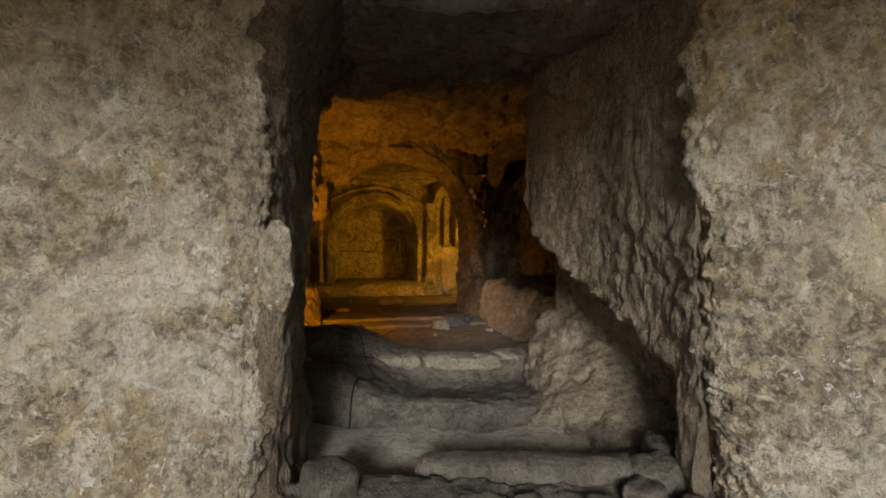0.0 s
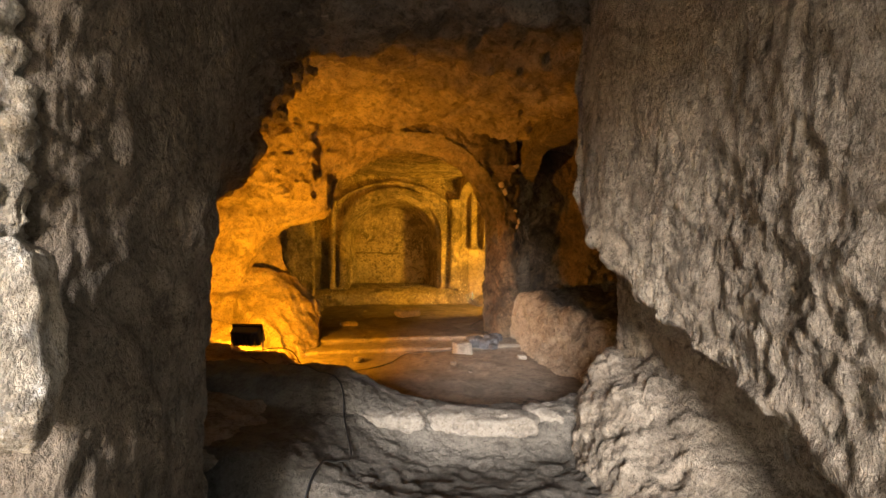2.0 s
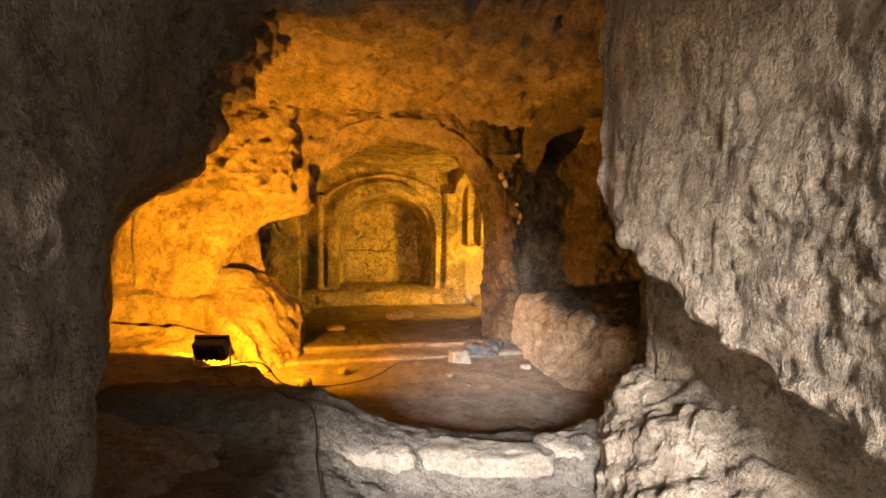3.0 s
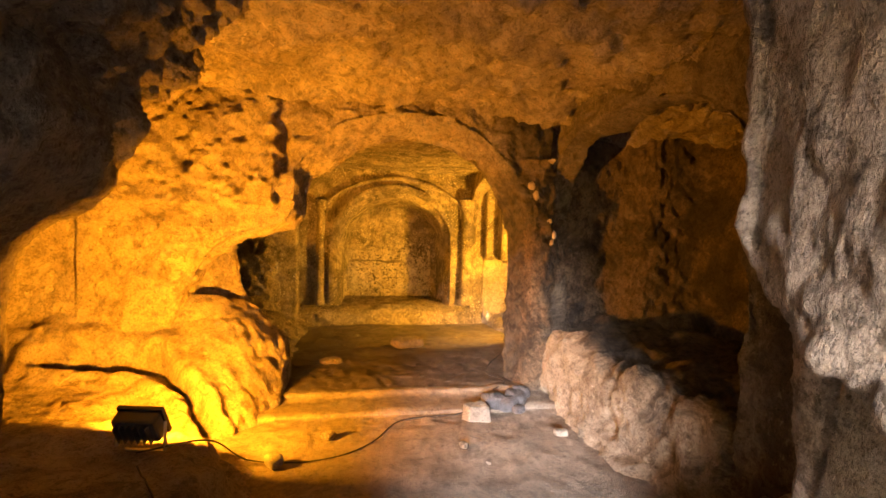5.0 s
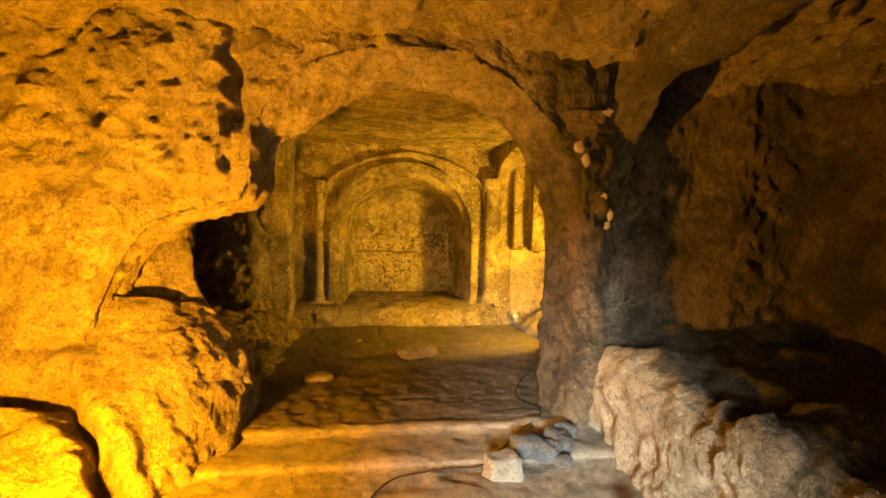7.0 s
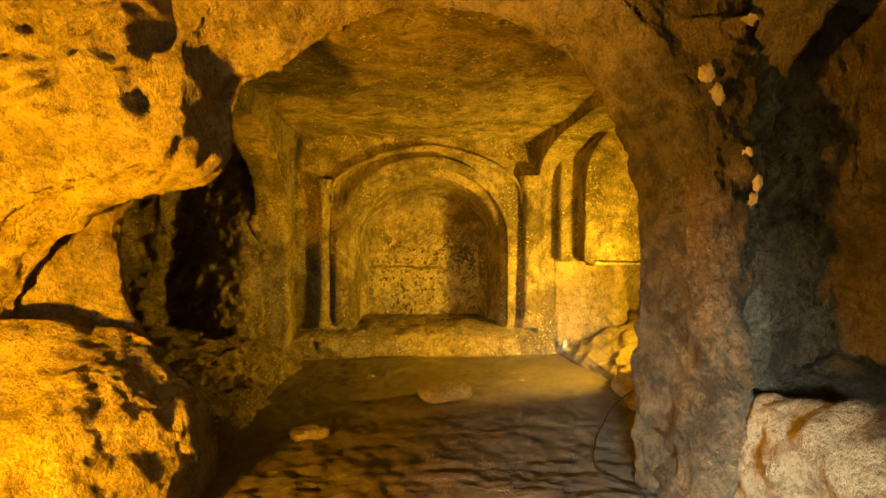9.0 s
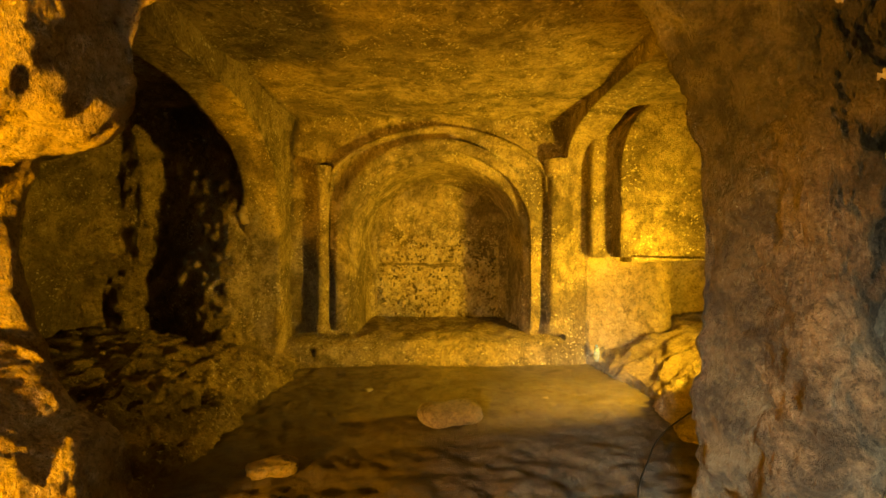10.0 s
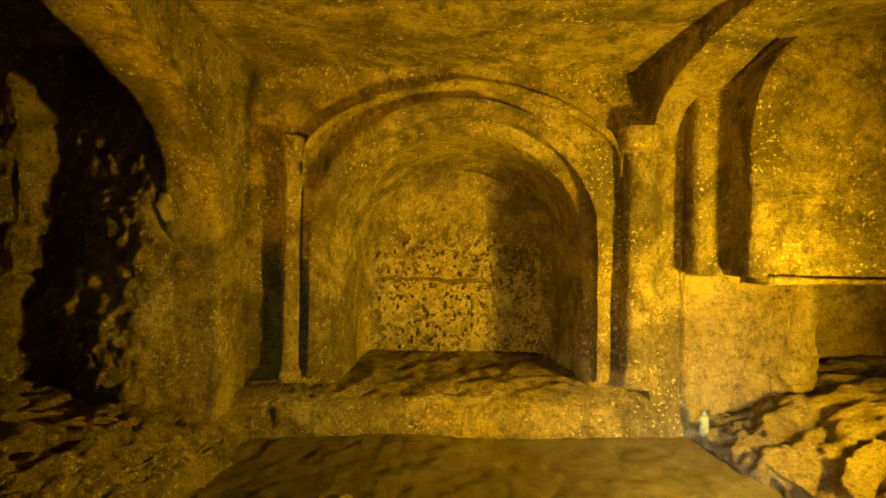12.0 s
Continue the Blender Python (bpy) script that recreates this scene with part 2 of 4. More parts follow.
def rock(name, light, mid, dark, soot=0.0, pale=0.0, rough=0.9, bump=0.5, grainy=1.0, wet=0.0, lichen=0.0, dark_x=None, fleck=0.0):
    """Cut tufa: two tones in broad clouds, fine mottling, pits, sooty and lime-washed patches."""
    m = bpy.data.materials.new(name)
    m.use_nodes = True
    nt = m.node_tree
    N, L = nt.nodes, nt.links
    bsdf = N["Principled BSDF"]
    geo = N.new("ShaderNodeNewGeometry")

    def tex(scale, detail=6.0, roughness=0.6, distortion=0.0, stretch=None):
        n = N.new("ShaderNodeTexNoise")
        n.inputs["Scale"].default_value, n.inputs["Detail"].default_value = scale, detail
        n.inputs["Roughness"].default_value, n.inputs["Distortion"].default_value = roughness, distortion
        src = geo.outputs["Position"]
        if stretch:
            mp = N.new("ShaderNodeMapping")
            mp.inputs["Scale"].default_value = stretch
            L.new(src, mp.inputs["Vector"])
            src = mp.outputs[0]
        L.new(src, n.inputs["Vector"])
        return n.outputs["Fac"]

    def ramp(src, a, b, lo=0.0, hi=1.0):
        n = N.new("ShaderNodeMapRange")
        n.interpolation_type = "SMOOTHSTEP"
        for k, v in zip(("From Min", "From Max", "To Min", "To Max"), (a, b, lo, hi)):
            n.inputs[k].default_value = v
        L.new(src, n.inputs["Value"])
        return n.outputs[0]

    def mix(fac, a, b, blend="MIX"):
        n = N.new("ShaderNodeMix")
        n.data_type, n.blend_type = "RGBA", blend
        for sock, v in ((n.inputs["Factor"], fac), (n.inputs[6], a), (n.inputs[7], b)):
            if isinstance(v, (int, float)):
                sock.default_value = v
            elif isinstance(v, tuple):
                sock.default_value = (*v, 1)
            else:
                L.new(v, sock)
        return n.outputs[2]

    clouds = ramp(tex(1.3, 5, 0.6, 0.6), 0.36, 0.64)
    col = mix(clouds, mid, light)
    col = mix(ramp(tex(5.5, 8, 0.7, 0.4), 0.42, 0.66), col, mix(0.5, dark, mid))
    col = mix(ramp(tex(38, 5, 0.7), 0.35, 0.75, 0.0, 0.55 * grainy), col, tuple(1.25 * c for c in light))
    col = mix(ramp(tex(55, 6, 0.75, 0.2), 0.52, 0.66, 0.0, 0.7 * grainy), col, tuple(0.55 * c for c in dark))
    col = mix(ramp(tex(2.6, 7, 0.68, 1.2), 0.54, 0.60, 0.0, 0.6), col, mix(ramp(tex(9, 5), 0.4, 0.6), dark, mid))
    col = mix(ramp(tex(15, 9, 0.78, 0.5), 0.50, 0.63, 0.0, 0.62), col, tuple(0.8 * c for c in dark))
    col = mix(ramp(tex(120, 3, 0.7), 0.56, 0.70, 0.0, 0.5 * grainy), col, tuple(1.4 * c for c in light))
    if lichen:
        col = mix(ramp(tex(1.6, 8, 0.72, 0.8), 0.48, 0.56, 0.0, 0.8), col, mix(ramp(tex(11, 6, 0.7), 0.40, 0.6), (0.24, 0.165, 0.09), (0.58, 0.45, 0.27)))
        col = mix(ramp(tex(0.55, 8, 0.7, 0.9), 0.50, 0.58, 0.0, 0.6), col, (0.66, 0.60, 0.49))
        col = mix(ramp(tex(0.8, 7, 0.66, 0.7), 0.46, 0.60, 0.0, lichen), col, mix(ramp(tex(14, 6, 0.7), 0.40, 0.6), dark, mid))
        col = mix(ramp(tex(46, 7, 0.8, 0.6), 0.54, 0.64, 0.0, 0.55), col, tuple(0.9 * c for c in dark))
        col = mix(ramp(tex(8, 8, 0.75, 0.8), 0.54, 0.64, 0.0, 0.6), col, (0.86, 0.83, 0.76))
        col = mix(ramp(tex(1.1, 6, 0.7, 1.0), 0.54, 0.64, 0.0, 0.75), col, mix(ramp(tex(26, 5, 0.7), 0.42, 0.62), (0.72, 0.70, 0.64), mid))
    if pale:
        chips = ramp(tex(17, 4, 0.65, 0.3), 0.60, 0.66)
        where = ramp(tex(1.9, 4, 0.55), 0.5, 0.62, 0.0, pale)
        n = N.new("ShaderNodeMath")
        n.operation = "MULTIPLY"
        L.new(chips, n.inputs[0]), L.new(where, n.inputs[1])
        col = mix(n.outputs[0], col, tuple(min(0.8, 1.6 * c) for c in light))
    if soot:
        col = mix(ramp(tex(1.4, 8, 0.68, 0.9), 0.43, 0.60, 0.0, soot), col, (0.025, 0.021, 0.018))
    # darkens towards greater x, broken up by noise; on the arch this is soot
    if dark_x:
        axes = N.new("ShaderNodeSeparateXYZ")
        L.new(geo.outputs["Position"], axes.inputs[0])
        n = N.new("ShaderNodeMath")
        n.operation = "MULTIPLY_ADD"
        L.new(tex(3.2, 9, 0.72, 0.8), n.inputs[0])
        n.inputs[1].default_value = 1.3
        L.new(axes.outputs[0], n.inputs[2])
        col = mix(ramp(n.outputs[0], dark_x[0] + 0.65, dark_x[1] + 0.65, 0.0, 0.88), col, mix(ramp(tex(9, 7, 0.7), 0.4, 0.62), (0.022, 0.018, 0.015), (0.10, 0.078, 0.05)))
    if fleck:
        n = N.new("ShaderNodeMath")
        n.operation = "MULTIPLY"
        L.new(ramp(tex(34, 3, 0.6, 0.4), 0.60, 0.64), n.inputs[0]), L.new(ramp(tex(2.4, 5, 0.65, 0.5), 0.44, 0.58, 0.0, fleck), n.inputs[1])
        col = mix(n.outputs[0], col, (0.66, 0.60, 0.46))
        col = mix(ramp(tex(4.2, 7, 0.72, 0.5, (1, 1, 0.3)), 0.52, 0.66, 0.0, 0.55), col, tuple(0.9 * c for c in dark))
    vor = N.new("ShaderNodeTexVoronoi")
    vor.inputs["Scale"].default_value = 21
    L.new(geo.outputs["Position"], vor.inputs["Vector"])
    pits = ramp(vor.outputs["Distance"], 0.05, 0.16, 0.65, 0.0)
    some = ramp(tex(4.0, 3), 0.5, 0.62)
    n = N.new("ShaderNodeMath")
    n.operation = "MULTIPLY"
    L.new(pits, n.inputs[0]), L.new(some, n.inputs[1])
    col = mix(n.outputs[0], col, tuple(0.35 * c for c in dark))
    L.new(col, bsdf.inputs["Base Color"])
    bsdf.inputs["Roughness"].default_value = rough
    bsdf.inputs["Specular IOR Level"].default_value = 0.3
    if wet:
        L.new(ramp(tex(3.0, 4), 0.4, 0.65, rough, rough - wet), bsdf.inputs["Roughness"])
    h = N.new("ShaderNodeMath")
    h.operation = "MULTIPLY_ADD"
    L.new(tex(24, 8, 0.72, 0.3), h.inputs[0])
    h.inputs[1].default_value = 1.0
    L.new(tex(75, 4, 0.7, 0.0, (1, 1, 0.55)), h.inputs[2])
    bp = N.new("ShaderNodeBump")
    bp.inputs["Strength"].default_value, bp.inputs["Distance"].default_value = min(1.0, 1.6 * bump), 0.05
    L.new(h.outputs[0], bp.inputs["Height"])
    L.new(bp.outputs[0], bsdf.inputs["Normal"])
    return m


def plain(name, colour, rough=0.5, metal=0.0, emit=0.0, emit_colour=None):
    m = bpy.data.materials.new(name)
    m.use_nodes = True
    N, L = m.node_tree.nodes, m.node_tree.links
    b = N["Principled BSDF"]
    n = N.new("ShaderNodeTexNoise")
    n.inputs["Scale"].default_value, n.inputs["Detail"].default_value = 30, 6
    mx = N.new("ShaderNodeMix")
    mx.data_type = "RGBA"
    mx.inputs[6].default_value = (*[0.75 * c for c in colour], 1)
    mx.inputs[7].default_value = (*[min(1, 1.2 * c) for c in colour], 1)
    L.new(n.outputs["Fac"], mx.inputs["Factor"])
    L.new(mx.outputs[2], b.inputs["Base Color"])
    b.inputs["Roughness"].default_value, b.inputs["Metallic"].default_value = rough, metal
    if emit:
        b.inputs["Emission Color"].default_value = (*(emit_colour or colour), 1)
        b.inputs["Emission Strength"].default_value = emit
    return m


FACADE = rock("weathered_tufa", (0.80, 0.745, 0.63), (0.50, 0.43, 0.32), (0.075, 0.062, 0.045), pale=1.0, bump=1.0, grainy=0.9, lichen=0.7)
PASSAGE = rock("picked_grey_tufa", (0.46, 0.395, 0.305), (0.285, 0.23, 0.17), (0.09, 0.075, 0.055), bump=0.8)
CAVE = rock("cut_tufa", (0.46, 0.38, 0.27), (0.32, 0.25, 0.17), (0.10, 0.075, 0.05), soot=0.35, bump=1.0, pale=0.6)
ARCH = rock("smoke_streaked_tufa", (0.46, 0.38, 0.27), (0.32, 0.25, 0.17), (0.10, 0.075, 0.05), soot=0.3, bump=1.0, pale=0.6, dark_x=(2.45, 2.95))
# the bench gets darker towards its back, from about x 3.35
BENCH = rock("broken_pale_tufa", (0.46, 0.39, 0.29), (0.33, 0.265, 0.185), (0.12, 0.09, 0.06), soot=0.2, bump=1.0, pale=0.6, dark_x=(3.35, 3.62))
# PASSAGE's tufa, browner and darker: the left wall's shade is in the colour
SHADE = rock("shaded_brown_tufa", (0.26, 0.215, 0.16), (0.165, 0.13, 0.092), (0.06, 0.048, 0.034), bump=0.8)
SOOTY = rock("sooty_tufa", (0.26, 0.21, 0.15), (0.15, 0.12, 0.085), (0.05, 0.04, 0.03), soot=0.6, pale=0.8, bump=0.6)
# soot, with the alcove's lack of lamplight darkened into the colour too
ALCOVE = rock("sooty_shaded_tufa", (0.22, 0.16, 0.10), (0.12, 0.088, 0.056), (0.03, 0.024, 0.018), soot=0.75, pale=0.5, bump=0.8)
NAVE = rock("smoked_plaster_rock", (0.44, 0.36, 0.24), (0.25, 0.20, 0.13), (0.06, 0.047, 0.033), soot=0.6, pale=1.0, bump=1.0, fleck=0.9)
STEP_FLOOR = rock("grey_step_rock", (0.19, 0.172, 0.142), (0.115, 0.104, 0.085), (0.045, 0.04, 0.032), bump=0.5, grainy=0.8)
DIRT = rock("dark_damp_earth", (0.16, 0.13, 0.10), (0.11, 0.09, 0.07), (0.05, 0.042, 0.033), bump=0.4, rough=0.75, grainy=0.5, wet=0.25)
FLOOR = rock("trodden_earth", (0.28, 0.235, 0.18), (0.20, 0.165, 0.125), (0.09, 0.075, 0.058), bump=0.35, rough=0.8, grainy=0.6, wet=0.2)
OLD_PLASTER = rock("old_plaster_scale", (0.48, 0.40, 0.28), (0.38, 0.31, 0.21), (0.30, 0.24, 0.16), bump=0.4, grainy=0.25)
GROUND = rock("pale_dust", (0.64, 0.60, 0.52), (0.50, 0.46, 0.39), (0.2, 0.17, 0.13), bump=0.3)
PALE = rock("worn_pale_stone", (0.29, 0.265, 0.22), (0.19, 0.17, 0.135), (0.12, 0.10, 0.08), bump=0.4)
DARK_STONE = rock("dark_grey_rubble", (0.16, 0.16, 0.165), (0.09, 0.09, 0.095), (0.03, 0.03, 0.03), bump=0.4)
BLACK = plain("black_painted_metal", (0.02, 0.02, 0.02), 0.45)
RUBBER = plain("black_rubber", (0.012, 0.012, 0.012), 0.6)

# ---- the passage's own directions: across (right), along (inwards), from the middle of its mouth ----
MOUTH, RIGHT, ALONG = Vector((1.12, 1.08)), Vector((0.957, -0.29)), Vector((0.29, 0.957))


def pas(u, v, z):
    return (MOUTH.x + RIGHT.x * u + ALONG.x * v, MOUTH.y + RIGHT.y * u + ALONG.y * v, z)


def net(rows):
    return [[pas(*p) for p in row] for row in rows]


def ease(a, b, x):
    t = min(1.0, max(0.0, (x - a) / (b - a)))
    return t * t * (3 - 2 * t)


# ---- outside ----
sheet("ground", [[(x, y, -0.05) for x in (-40, -12, -4, 0, 4, 12, 40)] for y in (-60, -20, -8, -3, 0, 14)], GROUND, res=0.25, amp=0.05, rough=0.01,
      back=(0, 0, -0.5), label="trodden stony ground before the cave mouth", category="ground")

# facade: rock face either side of the mouth, rounded into the passage
sheet("wall_facade_left", net([[(-5.5, -0.4, z), (-3.5, -0.1, z), (-2.0, 0.0, z), (-1.45, -0.02, z), (-1.20 + 0.05 * w, 0.04, z), (-1.24 + 0.03 * w, 0.16, z), (-1.6, 0.5, z)]
      for z, w in ((-0.3, -1), (0.4, -0.5), (1.0, 0), (1.5, 0.8), (2.2, 0), (3.2, 0), (4.6, 0))]), FACADE, res=0.016, amp=0.09, rough=0.036, back=(-0.3, 1.2, 0),
      seed=3, label="weathered pale tufa face beside the cave mouth", category="wall")
sheet("wall_facade_right", net([[(1.22 + w, 0.75, z), (1.12 + w, 0.35, z), (1.05 + w, 0.08, z), (1.25 + w, -0.04, z), (1.9, -0.03, z), (3.4, -0.1, z), (5.5, -0.4, z)]
      for z, w in ((-0.3, 0.2), (0.4, 0.16), (0.9, 0.1), (1.3, 0.02), (2.2, 0.0), (3.2, -0.05), (4.6, -0.1))]), FACADE, res=0.016, amp=0.09, rough=0.036, back=(0.5, 1.2, 0),
      seed=5, label="weathered pale tufa face with pitted hollows", category="wall")
sheet("wall_facade_top", net([[(u, 0.9, 2.95), (u, 0.15, 3.0), (u, -0.05, 3.3), (u, -0.5, 3.6)] for u in (-1.4, -0.6, 0.2, 1.4)]), FACADE, res=0.03, back=(0.2, 1.0, 0.4),
      seed=6, label="weathered tufa face over the cave mouth", category="wall")
# added slab, never in view: it keeps sun and sky off the upper face
sheet("ceiling_shade_slab", net([[(u, v, z) for u in (-6, -2, 2, 6)] for v, z in ((0.8, 3.5), (-0.8, 3.3), (-2.4, 3.2), (-4.0, 3.1), (-4.6, 3.05))]), FACADE, res=0.1, amp=0.1, back=(0, 0, 1.2), seed=8,
      label="unseen tufa slab added to shade the upper face", category="ceiling")

# ---- passage ----
LEFT_PLAN = (
    (-0.3, ((-1.11, 0.3), (-1.14, 0.75), (-1.5, 1.2), (-2.2, 1.8), (-2.9, 2.6), (-3.2, 3.5), (-3.8, 3.8), (-5.0, 4.0))),
    (0.7, ((-1.10, 0.3), (-1.13, 0.75), (-1.35, 1.15), (-2.1, 1.8), (-2.8, 2.6), (-3.15, 3.5), (-3.7, 3.8), (-5.0, 4.0))),
    (1.5, ((-1.09, 0.3), (-1.13, 0.75), (-1.30, 1.15), (-1.9, 1.9), (-2.5, 2.6), (-3.05, 3.5), (-3.6, 3.8), (-5.0, 4.0))),
    (2.05, ((-1.09, 0.3), (-1.13, 0.75), (-1.2, 1.15), (-1.6, 1.9), (-1.9, 2.6), (-2.6, 3.6), (-3.4, 3.9), (-4.6, 4.1))),
    (2.45, ((-1.07, 0.3), (-1.12, 0.75), (-1.2, 1.2), (-1.5, 1.9), (-1.9, 2.55), (-2.4, 3.6), (-3.2, 4.0), (-4.5, 4.2))),
    (2.8, ((-0.95, 0.3), (-1.0, 0.75), (-1.1, 1.2), (-1.3, 1.9), (-1.6, 2.55), (-2.1, 3.6), (-2.9, 4.1), (-4.4, 4.3))),
    (3.2, ((-0.8, 0.3), (-0.8, 0.75), (-0.9, 1.2), (-1.05, 1.9), (-1.3, 2.5), (-1.8, 3.6), (-2.6, 4.1), (-4.4, 4.3))),
)
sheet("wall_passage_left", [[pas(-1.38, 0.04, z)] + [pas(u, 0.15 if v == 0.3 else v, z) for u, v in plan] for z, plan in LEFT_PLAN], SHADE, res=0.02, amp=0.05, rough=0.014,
      pick=0.012, back=(-0.9, 0.7, 0), seed=11, shape=lambda p: -0.16 * np.abs(fbm(p * 3.6, 4, 12)) * np.clip(p[:, 2] - 1.6, 0, 1) * np.clip(p[:, 1] - 2.6, 0, 1), label="picked tufa wall of the entrance passage, coloured as shaded", category="wall")


def right_face(v, z):
    """How far out the right wall stands: drawn in along the passage, hollowed out under a rising edge."""
    u = 1.03 - 0.10 * ease(0.3, 1.2, v) - 0.36 * ease(1.0, 2.3, v)
    edge = 0.50 + 0.36 * v + 0.25 * max(0.0, v - 1.5)
    return u + 0.50 * (1 - ease(edge - 0.16, edge + 0.02, z)) * ease(0.3, 0.9, v) - 0.04 * z / 3


sheet("wall_passage_right", [[pas(2.2, 3.2, z), pas(0.95, 2.9, z)] + [pas(right_face(v, z), v, z) for v in (2.52, 2.42, 2.2, 2.0, 1.8, 1.6, 1.4, 1.2, 1.0, 0.8, 0.6, 0.35, 0.12)]
      for z in (-0.3, 0.1, 0.4, 0.6, 0.75, 0.9, 1.0, 1.1, 1.2, 1.3, 1.4, 1.5, 1.6, 1.75, 2.0, 2.4, 2.8, 3.3)],
      PASSAGE, res=0.02, amp=0.04, rough=0.012, pick=0.015, back=(1.2, 0.6, 0), seed=13, label="grey picked tufa wall, undercut at its foot", category="wall")
sheet("ceiling_passage", net([[(u, v, z) for u in (-2.0, -0.7, 0, 0.7, 1.6)] for v, z in ((0.1, 3.0), (0.8, 2.95), (1.7, 2.97), (2.5, 3.05), (2.9, 3.2))]), PASSAGE, res=0.03, amp=0.07, rough=0.02,
      back=(0, 0, 0.6), seed=15, label="rough dark tufa ceiling of the passage", category="ceiling")
def tread(u, v, z):
    """The passage floor's height: the treads are worn into a trough that rises to both sides."""
    worn = ease(1.3, 1.7, v) * (1 - ease(2.9, 3.3, v))
    return (u, v + 0.12 * worn * ease(0.0, 0.9, u), z + worn * (0.24 * ease(-0.55, -1.25, u) + 0.10 * ease(0.2, 0.7, u)))


sheet("floor_passage", net([[tread(u, v, z) for u in (-2.6, -1.5, -1.15, -0.8, -0.4, 0.0, 0.4, 0.8, 1.7)]
      for v, z in ((-0.7, -0.02), (-0.1, -0.02), (0.15, 0.05), (0.4, 0.02), (0.62, -0.5), (1.0, -0.55), (1.25, -0.46), (1.40, -0.14), (1.50, 0.04), (1.62, 0.09), (1.9, 0.06), (2.25, 0.02),
                   (2.44, 0.06), (2.55, 0.19), (2.66, 0.24), (2.9, 0.22), (3.15, 0.12), (3.4, 0.0), (3.9, -0.06))]),
      STEP_FLOOR, res=0.018, amp=0.035, rough=0.014, back=(0, 0, -0.5), seed=17, label="grey trodden rock floor with worn steps", category="floor")
# sloping bank of rock between the steps and the undercut wall
sheet("rock_bank", net([[(a, v, za), (b, v, zb), (c, v, zc), (d, v, zd), (1.55, v, zd + 0.08)] for v, a, za, b, zb, c, zc, d, zd in (
      (3.25, 0.66, -0.1, 0.72, 0.22, 0.82, 0.48, 1.05, 0.60), (2.75, 0.58, 0.12, 0.62, 0.42, 0.72, 0.64, 0.98, 0.70), (2.3, 0.50, 0.0, 0.58, 0.28, 0.75, 0.52, 1.02, 0.68),
      (1.9, 0.42, 0.02, 0.56, 0.20, 0.78, 0.42, 1.06, 0.60), (1.5, 0.34, -0.06, 0.55, 0.13, 0.80, 0.28, 1.06, 0.42), (1.1, 0.45, -0.6, 0.62, -0.25, 0.82, -0.02, 1.08, 0.20),
      (0.7, 0.72, -0.6, 0.82, -0.20, 0.96, 0.0, 1.16, 0.15))]), PASSAGE, res=0.016, amp=0.08, rough=0.026, back=(0.2, 0, -0.5), seed=65,
      label="grey fissured rock bank beside the worn steps", category="rock")
sheet("floor_ledge_left", [[(1.0, y, -0.2), (0.55 + w, y, 0.05), (0.36 + w, y, 0.30), (0.1 + w, y, 0.36), (-0.6, y, 0.40), (-1.6, y, 0.45)] for y, w in ((3.0, -0.15), (3.3, -0.1), (3.7, -0.08), (4.4, -0.05), (5.2, -0.02), (5.7, -0.2))],
      PASSAGE, res=0.025, amp=0.06, rough=0.015, back=(0, 0, -0.6), seed=19, label="low dark rock ledge along the wall", category="floor")

# ---- first chamber ----
sheet("floor_chamber", [[(x, y, z) for x in (-3.2, -1, 0.5, 2, 3.5, 5.5)] for y, z in ((3.2, -0.06), (4.2, -0.02), (5.2, -0.01), (6.3, 0.0), (6.62, 0.01), (6.70, 0.06), (7.05, 0.06), (7.15, 0.11), (7.3, 0.09), (7.6, 0.03))],
      FLOOR, res=0.025, amp=0.02, rough=0.007, back=(0, 0, -0.5), seed=21, label="brown trodden earth floor with two low worn steps", category="floor")
sheet("floor_nave", [[(x, y, z) for x in (-0.6, 0.6, 1.9, 3.2, 4.2)] for y, z in ((7.15, 0.02), (7.28, 0.09), (7.9, 0.08), (9.5, 0.04), (11.4, 0.04))],
      DIRT, res=0.022, amp=0.022, rough=0.010, back=(0, 0, -0.5), seed=22, label="dark damp earth floor of the nave", category="floor")
HOLES = ((2.19, 5.78, 0.07), (1.49, 6.19, 0.06), (2.75, 5.4, 0.09), (1.9, 6.5, 0.05), (0.9, 5.7, 0.06), (2.5, 6.3, 0.05), (0.3, 6.3, 0.08), (3.0, 6.0, 0.1), (1.2, 5.1, 0.05))


def holes(p):
    """Sockets cut up into the ceiling."""
    d = 0.0 * p[:, 0]
    for x, y, r in HOLES:
        d -= 0.14 * np.exp(-(((p[:, 0] - x) ** 2 + 1.6 * (p[:, 1] - y) ** 2) / (r * r)) ** 2)
    return d - 0.03 * np.sin(9.0 * p[:, 1] + 2.0 * grain(p * 2.0, 3)) * np.clip(p[:, 1] - 5.0, 0, 1)


sheet("ceiling_chamber", [[(x, y, z - 0.06 * abs(x - 2) ** 1.3 * 0.5) for x in (-3.4, -1.5, 0, 1.5, 3, 4.2, 5.6)] for y, z in ((3.2, 2.95), (4.2, 3.05), (5.5, 3.08), (6.5, 3.08), (7.5, 3.05))],
      CAVE, res=0.022, amp=0.14, rough=0.034, back=(0, 0, 0.6), seed=23, shape=holes, label="rough hewn tufa ceiling with dark holes", category="ceiling")
sheet("wall_chamber_left", [[(-3.0, 4.2, z), (-2.9, 5.2, z), (-2.4, 6.4, z), (-1.7, 7.1, z), (-0.9, 7.45, z)] for z in (-0.3, 0.6, 1.5, 2.4, 3.3)], CAVE, res=0.03, amp=0.10, rough=0.02,
      back=(-0.8, 0.3, 0), seed=25, label="lumpy hewn tufa wall lit amber", category="wall")

